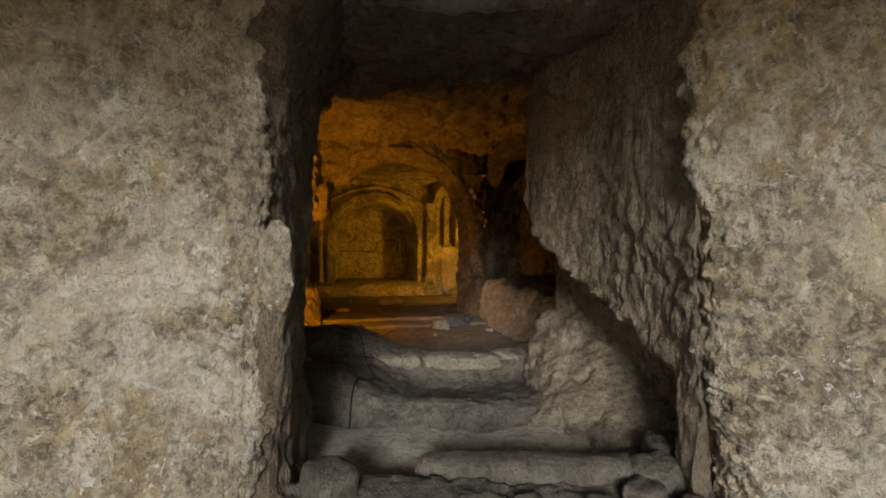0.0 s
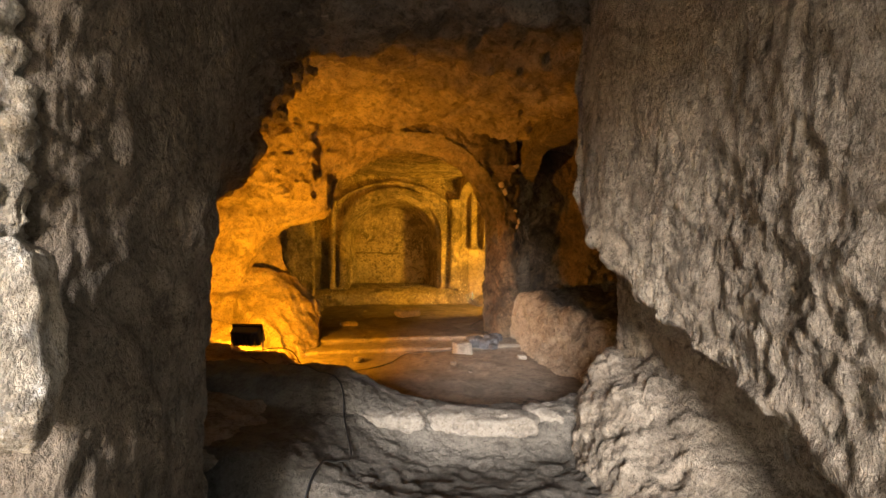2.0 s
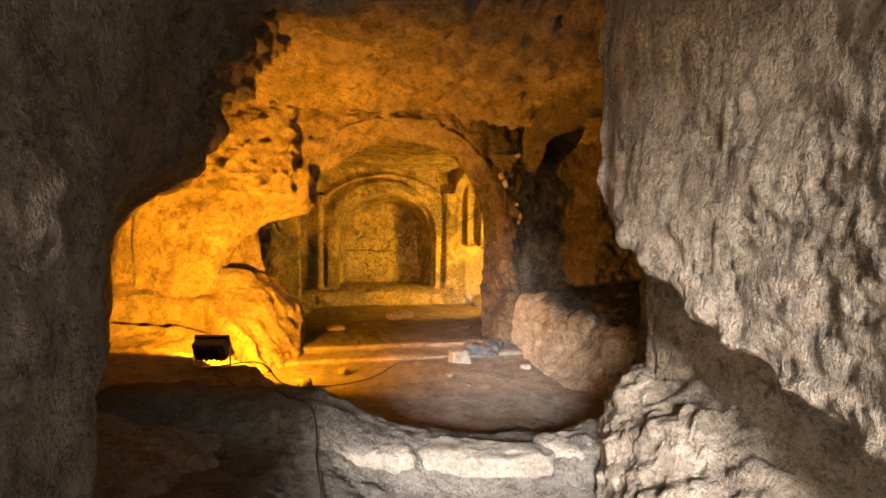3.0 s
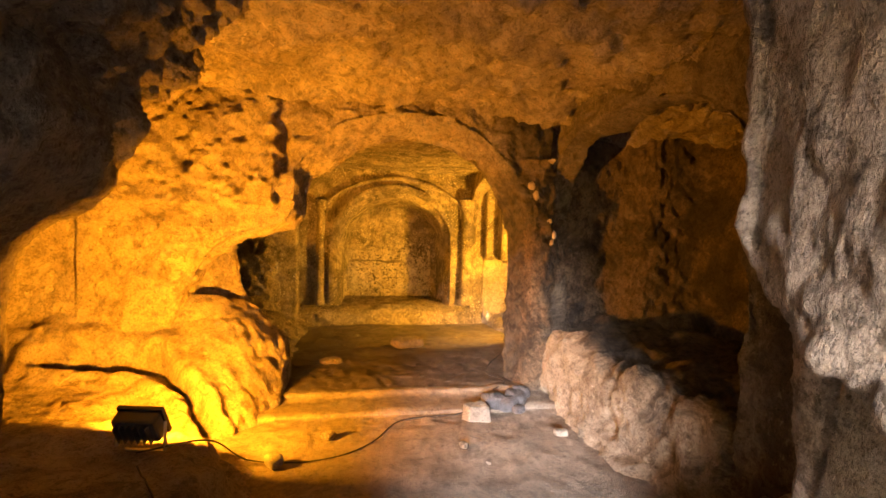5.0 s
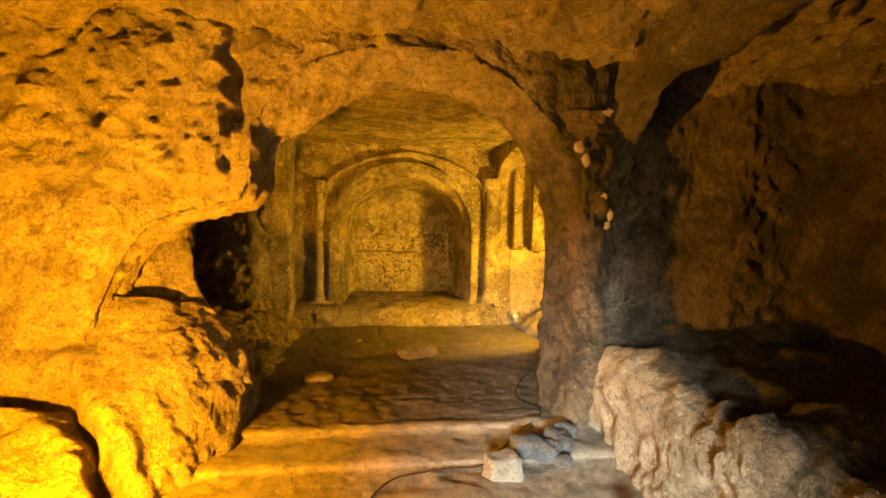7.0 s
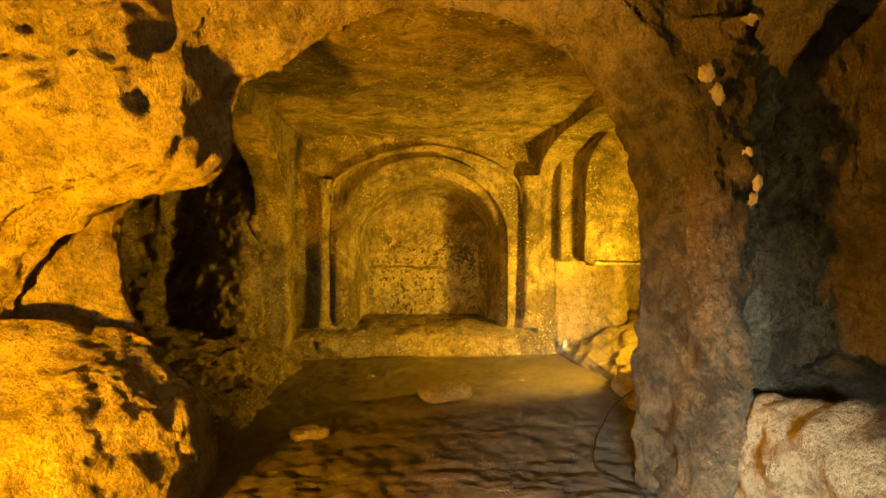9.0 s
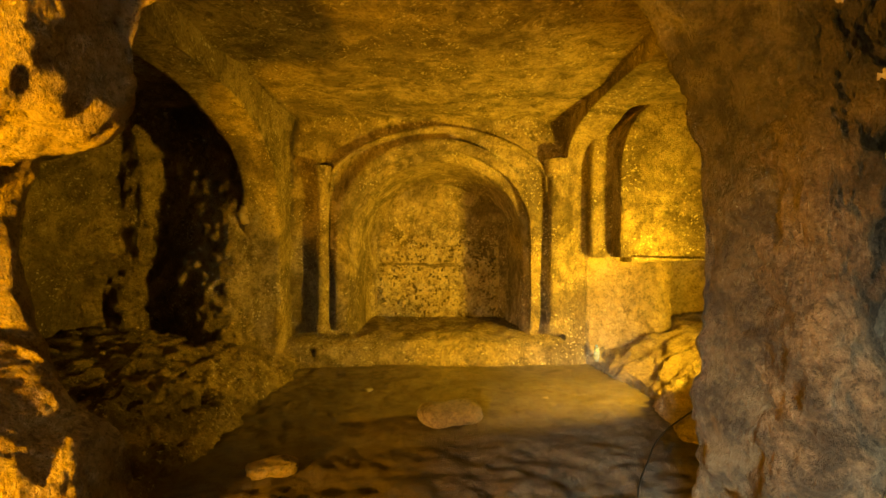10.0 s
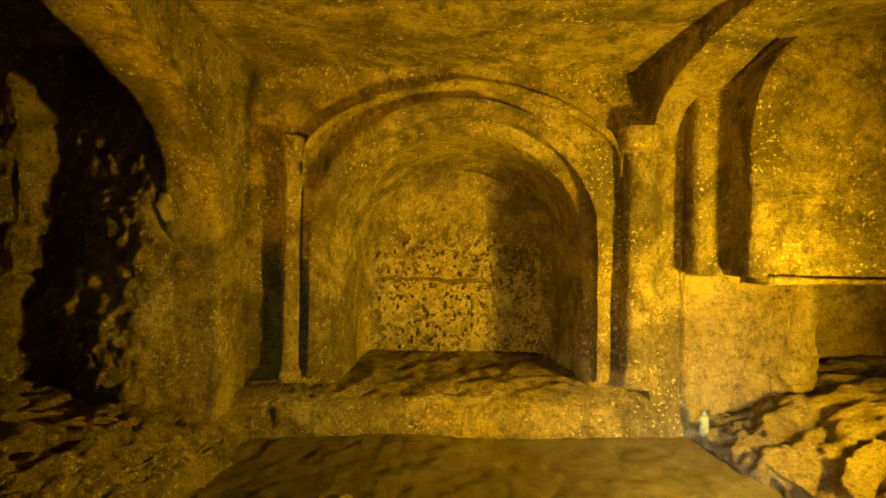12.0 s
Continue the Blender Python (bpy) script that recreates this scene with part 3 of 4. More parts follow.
# talus that climbs from the lamp to the wall left of the arch
CREVICE = np.array([(-1.5, 6.85), (-0.6, 6.88), (-0.25, 6.62), (0.0, 6.34), (0.32, 6.1)])


def crevice(p):
    """A deep crack that winds down the slope, its upper lip standing proud."""
    d = np.full(len(p), 9.0)
    for a, b in zip(CREVICE[:-1], CREVICE[1:]):
        t = np.clip(((p[:, :2] - a) @ (b - a)) / ((b - a) @ (b - a)), 0, 1)
        d = np.minimum(d, np.linalg.norm(p[:, :2] - a - t[:, None] * (b - a), axis=1))
    d = d + 0.03 * fbm(p * 5, 3, 77)
    return -0.20 * np.exp(-(d / 0.055) ** 2) + 0.07 * np.exp(-((d - 0.14) / 0.09) ** 2)


SLOPE = (
    (-2.3, ((5.75, 0.18), (6.0, 0.38), (6.35, 0.50), (6.75, 0.62), (7.0, 0.85), (7.3, 1.3))),
    (-1.5, ((5.75, 0.18), (6.0, 0.28), (6.35, 0.38), (6.75, 0.50), (7.0, 0.75), (7.3, 1.2))),
    (-0.8, ((5.75, 0.16), (6.0, 0.25), (6.35, 0.33), (6.75, 0.44), (7.0, 0.64), (7.3, 1.1))),
    (-0.35, ((5.85, 0.08), (6.1, 0.20), (6.5, 0.32), (6.8, 0.48), (7.1, 0.78), (7.4, 1.1))),
    (0.05, ((6.2, 0.02), (6.45, 0.16), (6.8, 0.42), (7.1, 0.70), (7.4, 0.88), (7.75, 0.98))),
    (0.30, ((6.6, -0.02), (6.8, 0.12), (7.05, 0.34), (7.3, 0.56), (7.5, 0.66), (7.75, 0.72))),
    (0.46, ((6.85, -0.05), (7.0, 0.08), (7.2, 0.24), (7.4, 0.42), (7.55, 0.50), (7.8, 0.50))),
    (0.56, ((7.0, -0.2), (7.15, -0.12), (7.3, -0.05), (7.45, 0.0), (7.6, 0.0), (7.8, -0.1))),
)
sheet("rock_slope", [[(x, y, z) for y, z in line] for x, line in SLOPE], CAVE, res=0.016, amp=0.065, rough=0.013, back=(0, 0.2, -0.6), seed=27, shape=crevice,
      label="amber-lit broken tufa slope under the arch", category="rock", kind="structure")
# wall with the broken arch into the nave
head = arch_line(0.36, 3.12, 0.0, 1.60, 3.0, power=2.15)
mid_head = arch_line(0.50, 3.03, 0.0, 1.58, 2.88, power=2.15)
broken = spline([(-0.6, 0.0), (-0.6, 0.42), (-0.55, 0.75), (-0.45, 1.0), (-0.32, 1.3), (-0.2, 1.5), (-0.05, 1.64), (0.25, 1.74), (0.50, 1.84), (0.57, 2.05), (0.60, 2.36)], 60)
inner = spline([(-0.6, 0.0), (-0.6, 0.4), (-0.5, 0.8), (-0.4, 1.1), (-0.25, 1.4), (0.0, 1.62), (0.35, 1.74), (0.60, 1.86), (0.68, 2.05), (0.76, 2.3)], 60)
far_head = arch_line(0.66, 2.96, 0.0, 1.55, 2.78, power=2.15)
front_line = np.concatenate([broken, head[[p[0] > 0.75 for p in head]]])
mid_line = np.concatenate([0.7 * broken + 0.3 * spline(inner, 60), mid_head[[p[0] > 0.80 for p in mid_head]]])
back_line = np.concatenate([inner, far_head[[p[0] > 0.92 for p in far_head]]])
def proud_left(p):
    """The wall beside the arch stands out in a ragged flake that ends in a deep upright slot."""
    edge = 0.44 + 0.05 * fbm(p * 7, 3, 91) - 0.25 * np.clip(2.2 - p[:, 2], 0, 1)
    out = np.clip((edge - p[:, 0]) / 0.03, 0, 1) * np.clip((p[:, 2] - 1.9) / 0.1, 0, 1)
    slot = np.exp(-((p[:, 0] - edge - 0.045) / 0.03) ** 2) * np.clip((p[:, 2] - 2.32) / 0.08, 0, 1) * np.clip((2.86 - p[:, 2]) / 0.1, 0, 1)
    front = p[:, 1] < 7.2
    return np.stack([0 * out, np.where(front, -0.15 * out * (0.8 + 0.5 * fbm(p * 4, 3, 93)) + 0.14 * slot, 0), 0 * out], 1)


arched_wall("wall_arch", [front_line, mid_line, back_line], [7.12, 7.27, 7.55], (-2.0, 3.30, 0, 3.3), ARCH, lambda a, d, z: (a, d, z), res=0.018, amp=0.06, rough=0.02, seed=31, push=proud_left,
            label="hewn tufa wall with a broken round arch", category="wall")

# the arch's broken foot, which slants back into the nave
sheet("wall_arch_foot", [[(-1.3, min(y, 7.1) - 0.05, z), (-0.6, 0.5 * y + 3.55, z), (e - 0.22, y - 0.14, z), (e, y, z), (e - 0.10, y + 0.22, z), (e - 0.5, y + 0.40, z)]
      for z, e, y in ((-0.05, 0.40, 7.2), (0.2, 0.42, 7.38), (0.48, 0.44, 7.56), (0.68, 0.26, 7.70), (0.9, 0.06, 7.82), (1.15, -0.06, 7.86), (1.4, -0.09, 7.86), (1.65, -0.10, 7.9), (1.9, 0.1, 7.8))],
      CAVE, res=0.016, amp=0.04, rough=0.013, back=(-0.3, 0.5, 0), seed=28, label="amber-lit broken foot of the rock arch", category="wall")

# alcove on the right
alc = arch_line(-7.32, -4.45, 0.0, 1.9, 2.86, power=2.6)
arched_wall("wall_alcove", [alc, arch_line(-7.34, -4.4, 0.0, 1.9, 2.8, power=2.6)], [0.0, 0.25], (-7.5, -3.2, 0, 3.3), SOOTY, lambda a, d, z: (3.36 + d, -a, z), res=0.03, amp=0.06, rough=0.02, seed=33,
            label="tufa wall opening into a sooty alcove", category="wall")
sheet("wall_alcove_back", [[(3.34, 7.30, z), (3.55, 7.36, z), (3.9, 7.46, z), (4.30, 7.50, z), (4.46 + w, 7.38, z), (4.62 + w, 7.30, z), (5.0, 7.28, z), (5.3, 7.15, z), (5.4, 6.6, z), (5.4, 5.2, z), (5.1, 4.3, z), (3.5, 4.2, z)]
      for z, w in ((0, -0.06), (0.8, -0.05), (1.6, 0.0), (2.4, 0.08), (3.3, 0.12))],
      ALCOVE, res=0.022, amp=0.07, rough=0.022, shell=0.4, seed=35, label="sooty tufa wall of the alcove, darkened further as shade", category="wall")
sheet("wall_chamber_near", [[(2.75, 3.35, z), (3.1, 3.5, z), (3.4, 3.7, z), (3.6, 4.4, z)] for z in (-0.2, 1, 2, 3.2)], CAVE, res=0.04, back=(0.5, -0.5, 0), seed=36,
      label="hewn tufa wall beside the passage", category="wall")

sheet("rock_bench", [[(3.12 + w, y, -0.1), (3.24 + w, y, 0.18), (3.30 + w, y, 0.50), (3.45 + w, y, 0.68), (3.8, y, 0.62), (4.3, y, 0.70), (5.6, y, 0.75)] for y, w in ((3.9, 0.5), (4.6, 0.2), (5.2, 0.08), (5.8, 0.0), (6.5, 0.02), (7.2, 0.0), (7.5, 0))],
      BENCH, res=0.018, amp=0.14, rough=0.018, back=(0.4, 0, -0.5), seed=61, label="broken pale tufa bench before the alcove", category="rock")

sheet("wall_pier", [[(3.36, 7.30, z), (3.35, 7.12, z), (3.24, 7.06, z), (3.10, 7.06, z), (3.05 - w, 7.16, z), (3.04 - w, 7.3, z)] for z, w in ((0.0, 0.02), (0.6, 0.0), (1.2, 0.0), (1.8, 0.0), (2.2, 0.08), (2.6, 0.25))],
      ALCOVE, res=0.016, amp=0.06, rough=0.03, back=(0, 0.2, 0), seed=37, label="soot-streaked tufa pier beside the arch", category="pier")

# ---- nave ----
sheet("ceiling_nave", [[(x, y, z) for x in (-0.1, 0.5, 1.9, 3.4, 3.6)] for y, z in ((7.5, 2.98), (8.6, 2.98), (10, 2.95), (11.5, 2.93))], NAVE, res=0.03, amp=0.035, rough=0.010,
      back=(0, 0, 0.5), seed=41, label="flat smoked tufa ceiling of the nave", category="ceiling")
arched_wall("wall_arcade_right", [arch_line(-11.26, -8.1, 0.0, 2.25, 2.80, power=2.6)] * 2, [0.0, 0.38], (-11.5, -7.5, 0, 3.2), NAVE, lambda a, d, z: (3.46 + d, -a, z), amp=0.02, rough=0.008, seed=43,
            label="tufa arcade wall with a wide arch", category="wall")
side_arch = arch_line(7.40, 10.95, 0.0, 1.75, 2.66, power=2.2)
side_arch = side_arch[[p[0] > 8.3 or p[1] > 2.15 for p in side_arch]]
arched_wall("wall_arcade_left", [side_arch] * 2, [0.0, 0.38], (7.36, 11.5, 0, 3.2), NAVE, lambda a, d, z: (0.24 - d, a, z), amp=0.035, rough=0.014, seed=45,
            label="worn tufa arcade wall with an arched recess", category="wall")
sheet("wall_bay_left", [[(-0.5, 8.15, z), (-1.1, 8.2, z), (-1.75, 8.5, z), (-1.95, 9.4, z), (-1.9, 10.6, z), (-1.6, 11.1 - w, z), (-1.3, 11.1 - w, z), (-1.1, 11.22 - w, z), (-0.7, 11.09 - w, z), (-0.25, 10.96 - w, z), (0.1, 11.1, z)]
      for z, w in ((-0.2, 0.25), (0.5, 0.22), (1.0, 0.16), (1.4, 0.06), (2, 0.0), (3.1, 0.0))], NAVE, res=0.022, amp=0.08, rough=0.024, shell=0.4, seed=46,
      label="dark sooty tufa back of the arched side bay", category="wall")
sheet("floor_bank_left", [[(0.42, y, -0.02), (0.30 + w, y, 0.14), (0.12 + w, y, 0.22), (-0.12 + w, y, 0.34), (-0.5, y, 0.42), (-1.1, y, 0.5), (-2.2, y, 0.55)] for y, w in ((7.9, 0.0), (8.6, 0.02), (9.2, -0.04), (10.0, 0.0), (10.7, 0.08), (11.4, 0.12))],
      NAVE, res=0.018, amp=0.09, rough=0.03, back=(-0.3, 0, -0.3), seed=49, label="rubble bank along the nave wall", category="floor")
sheet("wall_bay_right", [[(3.7, 11.02, z), (4.4, 11.02, z), (5.4, 11.05, z), (6.1, 10.6, z), (6.2, 9, z), (6.0, 8.1, z), (3.75, 8.0, z)] for z in (1.28, 1.4, 2, 2.6, 3.1)], NAVE, res=0.03, amp=0.03, rough=0.010, shell=0.3, seed=47,
      label="amber-lit tufa wall of the side bay", category="wall")
sheet("wall_bay_right_foot", [[(3.7, 11.2, z), (4.0, 11.24, z), (4.28, 11.16, z), (4.42, 10.98, z), (4.6, 11.05, z), (4.75, 11.45, z), (5.2, 11.5, z), (6.2, 10.7, z), (6.3, 9, z), (6.1, 8.1, z), (3.75, 8.0, z)] for z in (-0.2, 0.4, 0.9, 1.32)], CAVE, res=0.03, amp=0.06, rough=0.02, shell=0.3, seed=50,
      label="hollowed tufa wall under a shelf", category="wall")
sheet("floor_bank_right", [[(3.66 + w, y, -0.05), (3.74 + w, y, 0.16), (3.86 + w, y, 0.22), (4.2, y, 0.34), (4.7, y, 0.5), (5.4, y, 0.6), (6.3, y, 0.6)] for y, w in ((7.6, 0.0), (8.5, 0.0), (9.5, 0.05), (10.4, 0.08), (11.4, -0.02))],
      CAVE, res=0.025, amp=0.09, rough=0.025, back=(0.3, 0, -0.4), seed=52, label="rough tufa bench of the side bay", category="floor")
sheet("ceiling_bays", [[(x, y, 2.92) for x in (-2.6, 0.2, 3.6, 6.4)] for y in (7.4, 9, 10.2, 11.7)], NAVE, res=0.06, amp=0.04, back=(0, 0, 0.4), seed=48, label="tufa ceiling of the side bays", category="ceiling")
# back wall with the deep round-headed niche
arched_wall("wall_apse", [arch_line(0.92, 3.07, 0.1, 1.55, 2.52), arch_line(1.0, 3.0, 0.1, 1.5, 2.42), arch_line(1.06, 2.95, 0.1, 1.5, 2.38), arch_line(1.16, 2.84, 0.1, 1.5, 2.30)], [11.44, 11.52, 12.45, 12.62], (0.1, 4.0, 0, 3.2), NAVE,
            lambda a, d, z: (a, d, z), amp=0.02, rough=0.010, seed=51, closed_back=True, label="smoked tufa end wall with a deep round-headed niche", category="wall")
sheet("floor_niche", [[(x, y, z) for x in (0.2, 1, 2, 3, 3.9)] for y, z in ((11.16, 0.0), (11.17, 0.20), (11.22, 0.28), (11.34, 0.33), (11.7, 0.37), (12.7, 0.40))], NAVE, res=0.025, amp=0.035, rough=0.014,
      back=(0, 0, -0.3), seed=53, label="worn raised stone floor of the niche", category="floor")


def band(name, inner_line, outer_line, y0, y1, material, parent, seed, rough=0.008):
    """A raised moulding between two outlines on the end wall, standing from y1 out to y0."""
    n = 120
    a, b = resample(inner_line, n), resample(outer_line, n)
    rings = [np.stack([q[:, 0], np.full(n, y), q[:, 1]], 1) for q, y in ((a, y1), (a, y0 + 0.02), (a * 0.85 + b * 0.15, y0), ((a + b) / 2, y0 - 0.01), (a * 0.15 + b * 0.85, y0), (b, y0 + 0.02), (b, y1))]
    g = spline(np.array(rings), 25)
    flat = g.reshape(-1, 3)
    flat = flat + (rough * fbm(flat * 14, 3, seed))[:, None] * np.array((0.5, -1, 0.5))
    nu, nv = g.shape[:2]
    idx = np.arange(nu * nv).reshape(nu, nv)
    faces = np.stack([idx[:-1, :-1], idx[1:, :-1], idx[1:, 1:], idx[:-1, 1:]], -1).reshape(-1, 4).tolist()
    return mesh_object(name, flat, faces, material, parent)


apse = bpy.data.objects["wall_apse"]
band("archivolt", arch_line(0.93, 3.06, 0.42, 1.55, 2.52), arch_line(0.78, 3.17, 0.42, 1.55, 2.66), 11.33, 11.48, NAVE, apse, 71)
band("hood_moulding", arch_line(0.74, 3.24, 2.05, 2.2, 2.74, power=1.7), arch_line(0.70, 3.30, 2.05, 2.2, 2.82, power=1.7), 11.36, 11.48, NAVE, apse, 72)


def pilaster(x, width, y, z0, z1, seed):
    """Half-round shaft with a worn base and a block capital, cut out of the end wall."""
    prof = [(z0, 1.25), (z0 + 0.08, 1.22), (z0 + 0.13, 1.02), (z0 + 0.6, 1.0), (z1 - 0.25, 0.94), (z1 - 0.2, 1.0), (z1 - 0.16, 1.22), (z1, 1.35)]
    a = np.linspace(0, math.pi, 17)
    rows = [[(x - math.cos(t) * width / 2 * k, y + 0.12 - 0.16 * k * math.sin(t) ** 0.7, z) for t in a] for z, k in prof]
    g = spline(np.array(rows), 70)
    flat = g.reshape(-1, 3)
    flat = flat + (0.010 * fbm(flat * 11, 3, seed))[:, None] * np.array((0.4, -1, 0.2))
    idx = np.arange(len(flat)).reshape(g.shape[:2])
    faces = np.stack([idx[:-1, :-1], idx[1:, :-1], idx[1:, 1:], idx[:-1, 1:]], -1).reshape(-1, 4).tolist()
    return mesh_object("pilaster", flat, faces, NAVE, apse)


pilaster(3.40, 0.27, 11.26, 0.40, 2.42, 75)
pilaster(0.62, 0.16, 11.34, 0.40, 2.32, 76)

# ---- lamps ----
GLASS = plain("lamp_glass", (0.9, 0.6, 0.2), 0.2, emit=14.0, emit_colour=AMBER)
BRACKET = plain("galvanised_bracket", (0.35, 0.35, 0.34), 0.5, 0.8)


def floodlight(at, target, watts, label, colour=AMBER, spread=radians(180)):
    """Halogen floodlight: ribbed housing, rim, glass, U-bracket and foot; the glowing window sits in front of the glass."""
    at, target = Vector(at), Vector(target)
    base = new("floodlight")
    base.matrix_world = Matrix.Translation((at.x, at.y, at.z - 0.17))
    way = (target - at).normalized()
    turn = way.to_track_quat("Y", "Z").to_matrix().to_4x4()
    lift = Matrix.Translation((0, 0, 0.17))
    body = box(0.27, 0.10, 0.17, (0, -0.05, 0), 0.02)
    fins = []
    for k in range(6):
        fin = box(0.008, 0.05, 0.13, (-0.1 + 0.04 * k, -0.11, 0), 0.002)
        bmesh.ops.transform(fin, matrix=lift @ turn, verts=fin.verts)
        fins.append(fin)
    bmesh.ops.transform(body, matrix=lift @ turn, verts=body.verts)
    housing = part("housing", body, BLACK, base, "black painted ribbed metal housing")
    for fin in fins:
        part("cooling_fin", fin, BLACK, housing)
    for sx, sz, px, pz in ((0.29, 0.022, 0, 0.088), (0.29, 0.022, 0, -0.088), (0.022, 0.16, 0.134, 0), (0.022, 0.16, -0.134, 0)):
        bm = box(sx, 0.03, sz, (px, 0.008, pz), 0.004)
        bmesh.ops.transform(bm, matrix=lift @ turn, verts=bm.verts)
        part("rim", bm, BLACK, housing)
    bm = box(0.245, 0.006, 0.15, (0, 0.002, 0), 0.001)
    bmesh.ops.transform(bm, matrix=lift @ turn, verts=bm.verts)
    part("glass", bm, GLASS, base, "glowing amber front glass")
    flat = Vector((way.x, way.y, 0)).normalized().to_track_quat("Y", "Z").to_matrix().to_4x4()
    for side in (-1, 1):
        bm = box(0.006, 0.03, 0.19, (side * 0.155, -0.03, 0.085), 0.001)
        bmesh.ops.transform(bm, matrix=flat, verts=bm.verts)
        part("bracket_arm", bm, BRACKET, base)
    bm = box(0.316, 0.03, 0.006, (0, -0.03, -0.008), 0.001)
    bmesh.ops.transform(bm, matrix=flat, verts=bm.verts)
    part("bracket_foot", bm, BRACKET, base)
    flood("lamp_glow", at + way * 0.03, target, watts, 0.22, colour, spread)
    return tagged(base, label, "floodlight")


floodlight(LAMP_ONE, AIM_ONE, 118, "black metal floodlight on the rock ledge, shining amber")
floodlight(LAMP_TWO, AIM_TWO, 65, "black metal floodlight on the side-bay bench, lit amber", YELLOW, radians(135))

# ---- cables ----


def drape(points, names, lift=0.008):
    """The points with their heights taken from the ground meshes under them."""
    ground = []
    for name in names:
        mesh = bpy.data.objects[name].data
        co = np.empty(len(mesh.vertices) * 3)
        mesh.vertices.foreach_get("co", co)
        ground.append(co.reshape(-1, 3))
    ground = np.concatenate(ground)
    line = spline(np.array([(x, y, 0.0) for x, y in points]), len(points) * 4)
    return [(x, y, ground[np.hypot(ground[:, 0] - x, ground[:, 1] - y) < 0.03][:, 2].max(initial=-0.5) + lift) for x, y, _ in line]


tagged(tube("power_cable", drape([(-0.05, 5.1), (0.12, 4.8), (0.3, 4.5), (0.45, 4.2), (0.66, 3.95), (0.78, 3.8), (0.80, 3.6), (0.83, 3.35), (0.82, 3.15), (0.70, 3.05), (0.6, 2.8), (0.55, 2.6), (0.6, 2.4), (0.62, 2.2)],
                                 ("floor_passage", "floor_ledge_left", "floor_chamber")), 0.0055, RUBBER, steps=3), "thin black rubber cable trailing over the steps", "cable")
tagged(tube("power_cable", [(-0.1, 5.22, 0.40), (0.25, 5.45, 0.36), (0.42, 5.8, 0.06), (0.76, 5.8, 0.015), (1.1, 5.87, 0.015), (1.37, 6.1, 0.015), (1.62, 6.5, 0.02), (1.97, 6.6, 0.02), (2.27, 6.64, 0.03), (2.6, 6.98, 0.09), (2.9, 7.3, 0.12), (2.80, 7.7, 0.1), (2.95, 8.1, 0.1), (3.15, 8.45, 0.09), (3.5, 8.9, 0.14), (4.1, 9.05, 0.42), (4.4, 9.1, 0.5)],
            0.0055, RUBBER), "thin black cable lying across the floor", "cable")

# ---- stones ----


def stone(name, at, size, mat, seed, turn=0.0, label="", category="stone", group="", square=3.2, amp=0.10, res=26, tilt=(0, 0)):
    ob = boulder(name, at, size, mat, seed, turn=turn, res=res, amp=amp, rough=0.012, square=square)
    ob.rotation_euler = (radians(tilt[0]), radians(tilt[1]), 0)
    return tagged(ob, label, category, group)


# pale worn edge of the upper step: three long stones
step = new("stone_step")
step.location = (*pas(-0.1, 2.55, 0)[:2], 0.1)
for u, v, length, h, seed in ((-0.84, 2.60, 0.66, 0.15, 82), (-0.10, 2.62, 0.78, 0.15, 83), (0.42, 2.76, 0.42, 0.16, 81)):
    b = boulder("stone", (0, 0, 0), (length, 0.24, h), PALE, seed, turn=-16.8 + (6 if u > 0 else -2), res=44, amp=0.13, rough=0.02, square=3.6, parent=step)
    b.location = Vector(pas(u, v - 0.03, 0.12)) - step.location
tagged(step, "worn pale stone step edge of three blocks", "step")
stone("threshold_stone", pas(0.35, 0.42, -0.06), (1.45, 0.24, 0.24), STEP_FLOOR, 87, -20, "long rounded grey stone lying across the threshold", "stone", res=50)
for k, (u, v, s) in enumerate(((0.95, 0.35, 0.26), (0.80, 0.15, 0.20), (1.12, 0.55, 0.3), (-0.85, 0.2, 0.26), (0.55, 0.08, 0.14), (0.2, 0.12, 0.12), (1.0, 0.02, 0.16))):
    stone("rubble_stone", pas(u, v, 0.0), (s * 1.3, s, s * 0.8), STEP_FLOOR, 90 + k, 37 * k, "rough grey rubble stone at the cave mouth", "stone", "rubble at the mouth", res=22)
spur = boulder("rock_spur", (0, 0, 0), (0.16, 0.16, 0.48), FACADE, 99, res=34, amp=0.16, rough=0.016, square=2.6, parent=bpy.data.objects["wall_facade_left"])
spur.location = (0.10, 1.36, 1.04)

stone("stone_block", (2.36, 6.50, -0.01), (0.24, 0.17, 0.17), PALE, 101, 12, "small squared pale stone block by the step", "stone", square=6, amp=0.06)
for k, (x, y, s) in enumerate(((2.60, 6.72, 0.20), (2.74, 6.66, 0.17), (2.86, 6.80, 0.20), (2.66, 6.86, 0.15), (2.95, 6.95, 0.18), (2.80, 6.55, 0.10))):
    stone("rubble_stone", (x, y, 0.03), (s * 1.3, s, s * 0.75), DARK_STONE, 110 + k, 41 * k, "dark bluish-grey rubble stone at the foot of the pier", "stone", "rubble at the pier", res=18)
stone("flat_stone", (2.02, 9.28, 0.055), (0.46, 0.26, 0.15), CAVE, 120, 14, "flat brown stone slab lying on the floor", "stone", amp=0.12)
stone("flat_stone", (0.94, 8.48, 0.05), (0.3, 0.2, 0.08), CAVE, 121, 30, "small flat brown stone on the floor", "stone", amp=0.12)
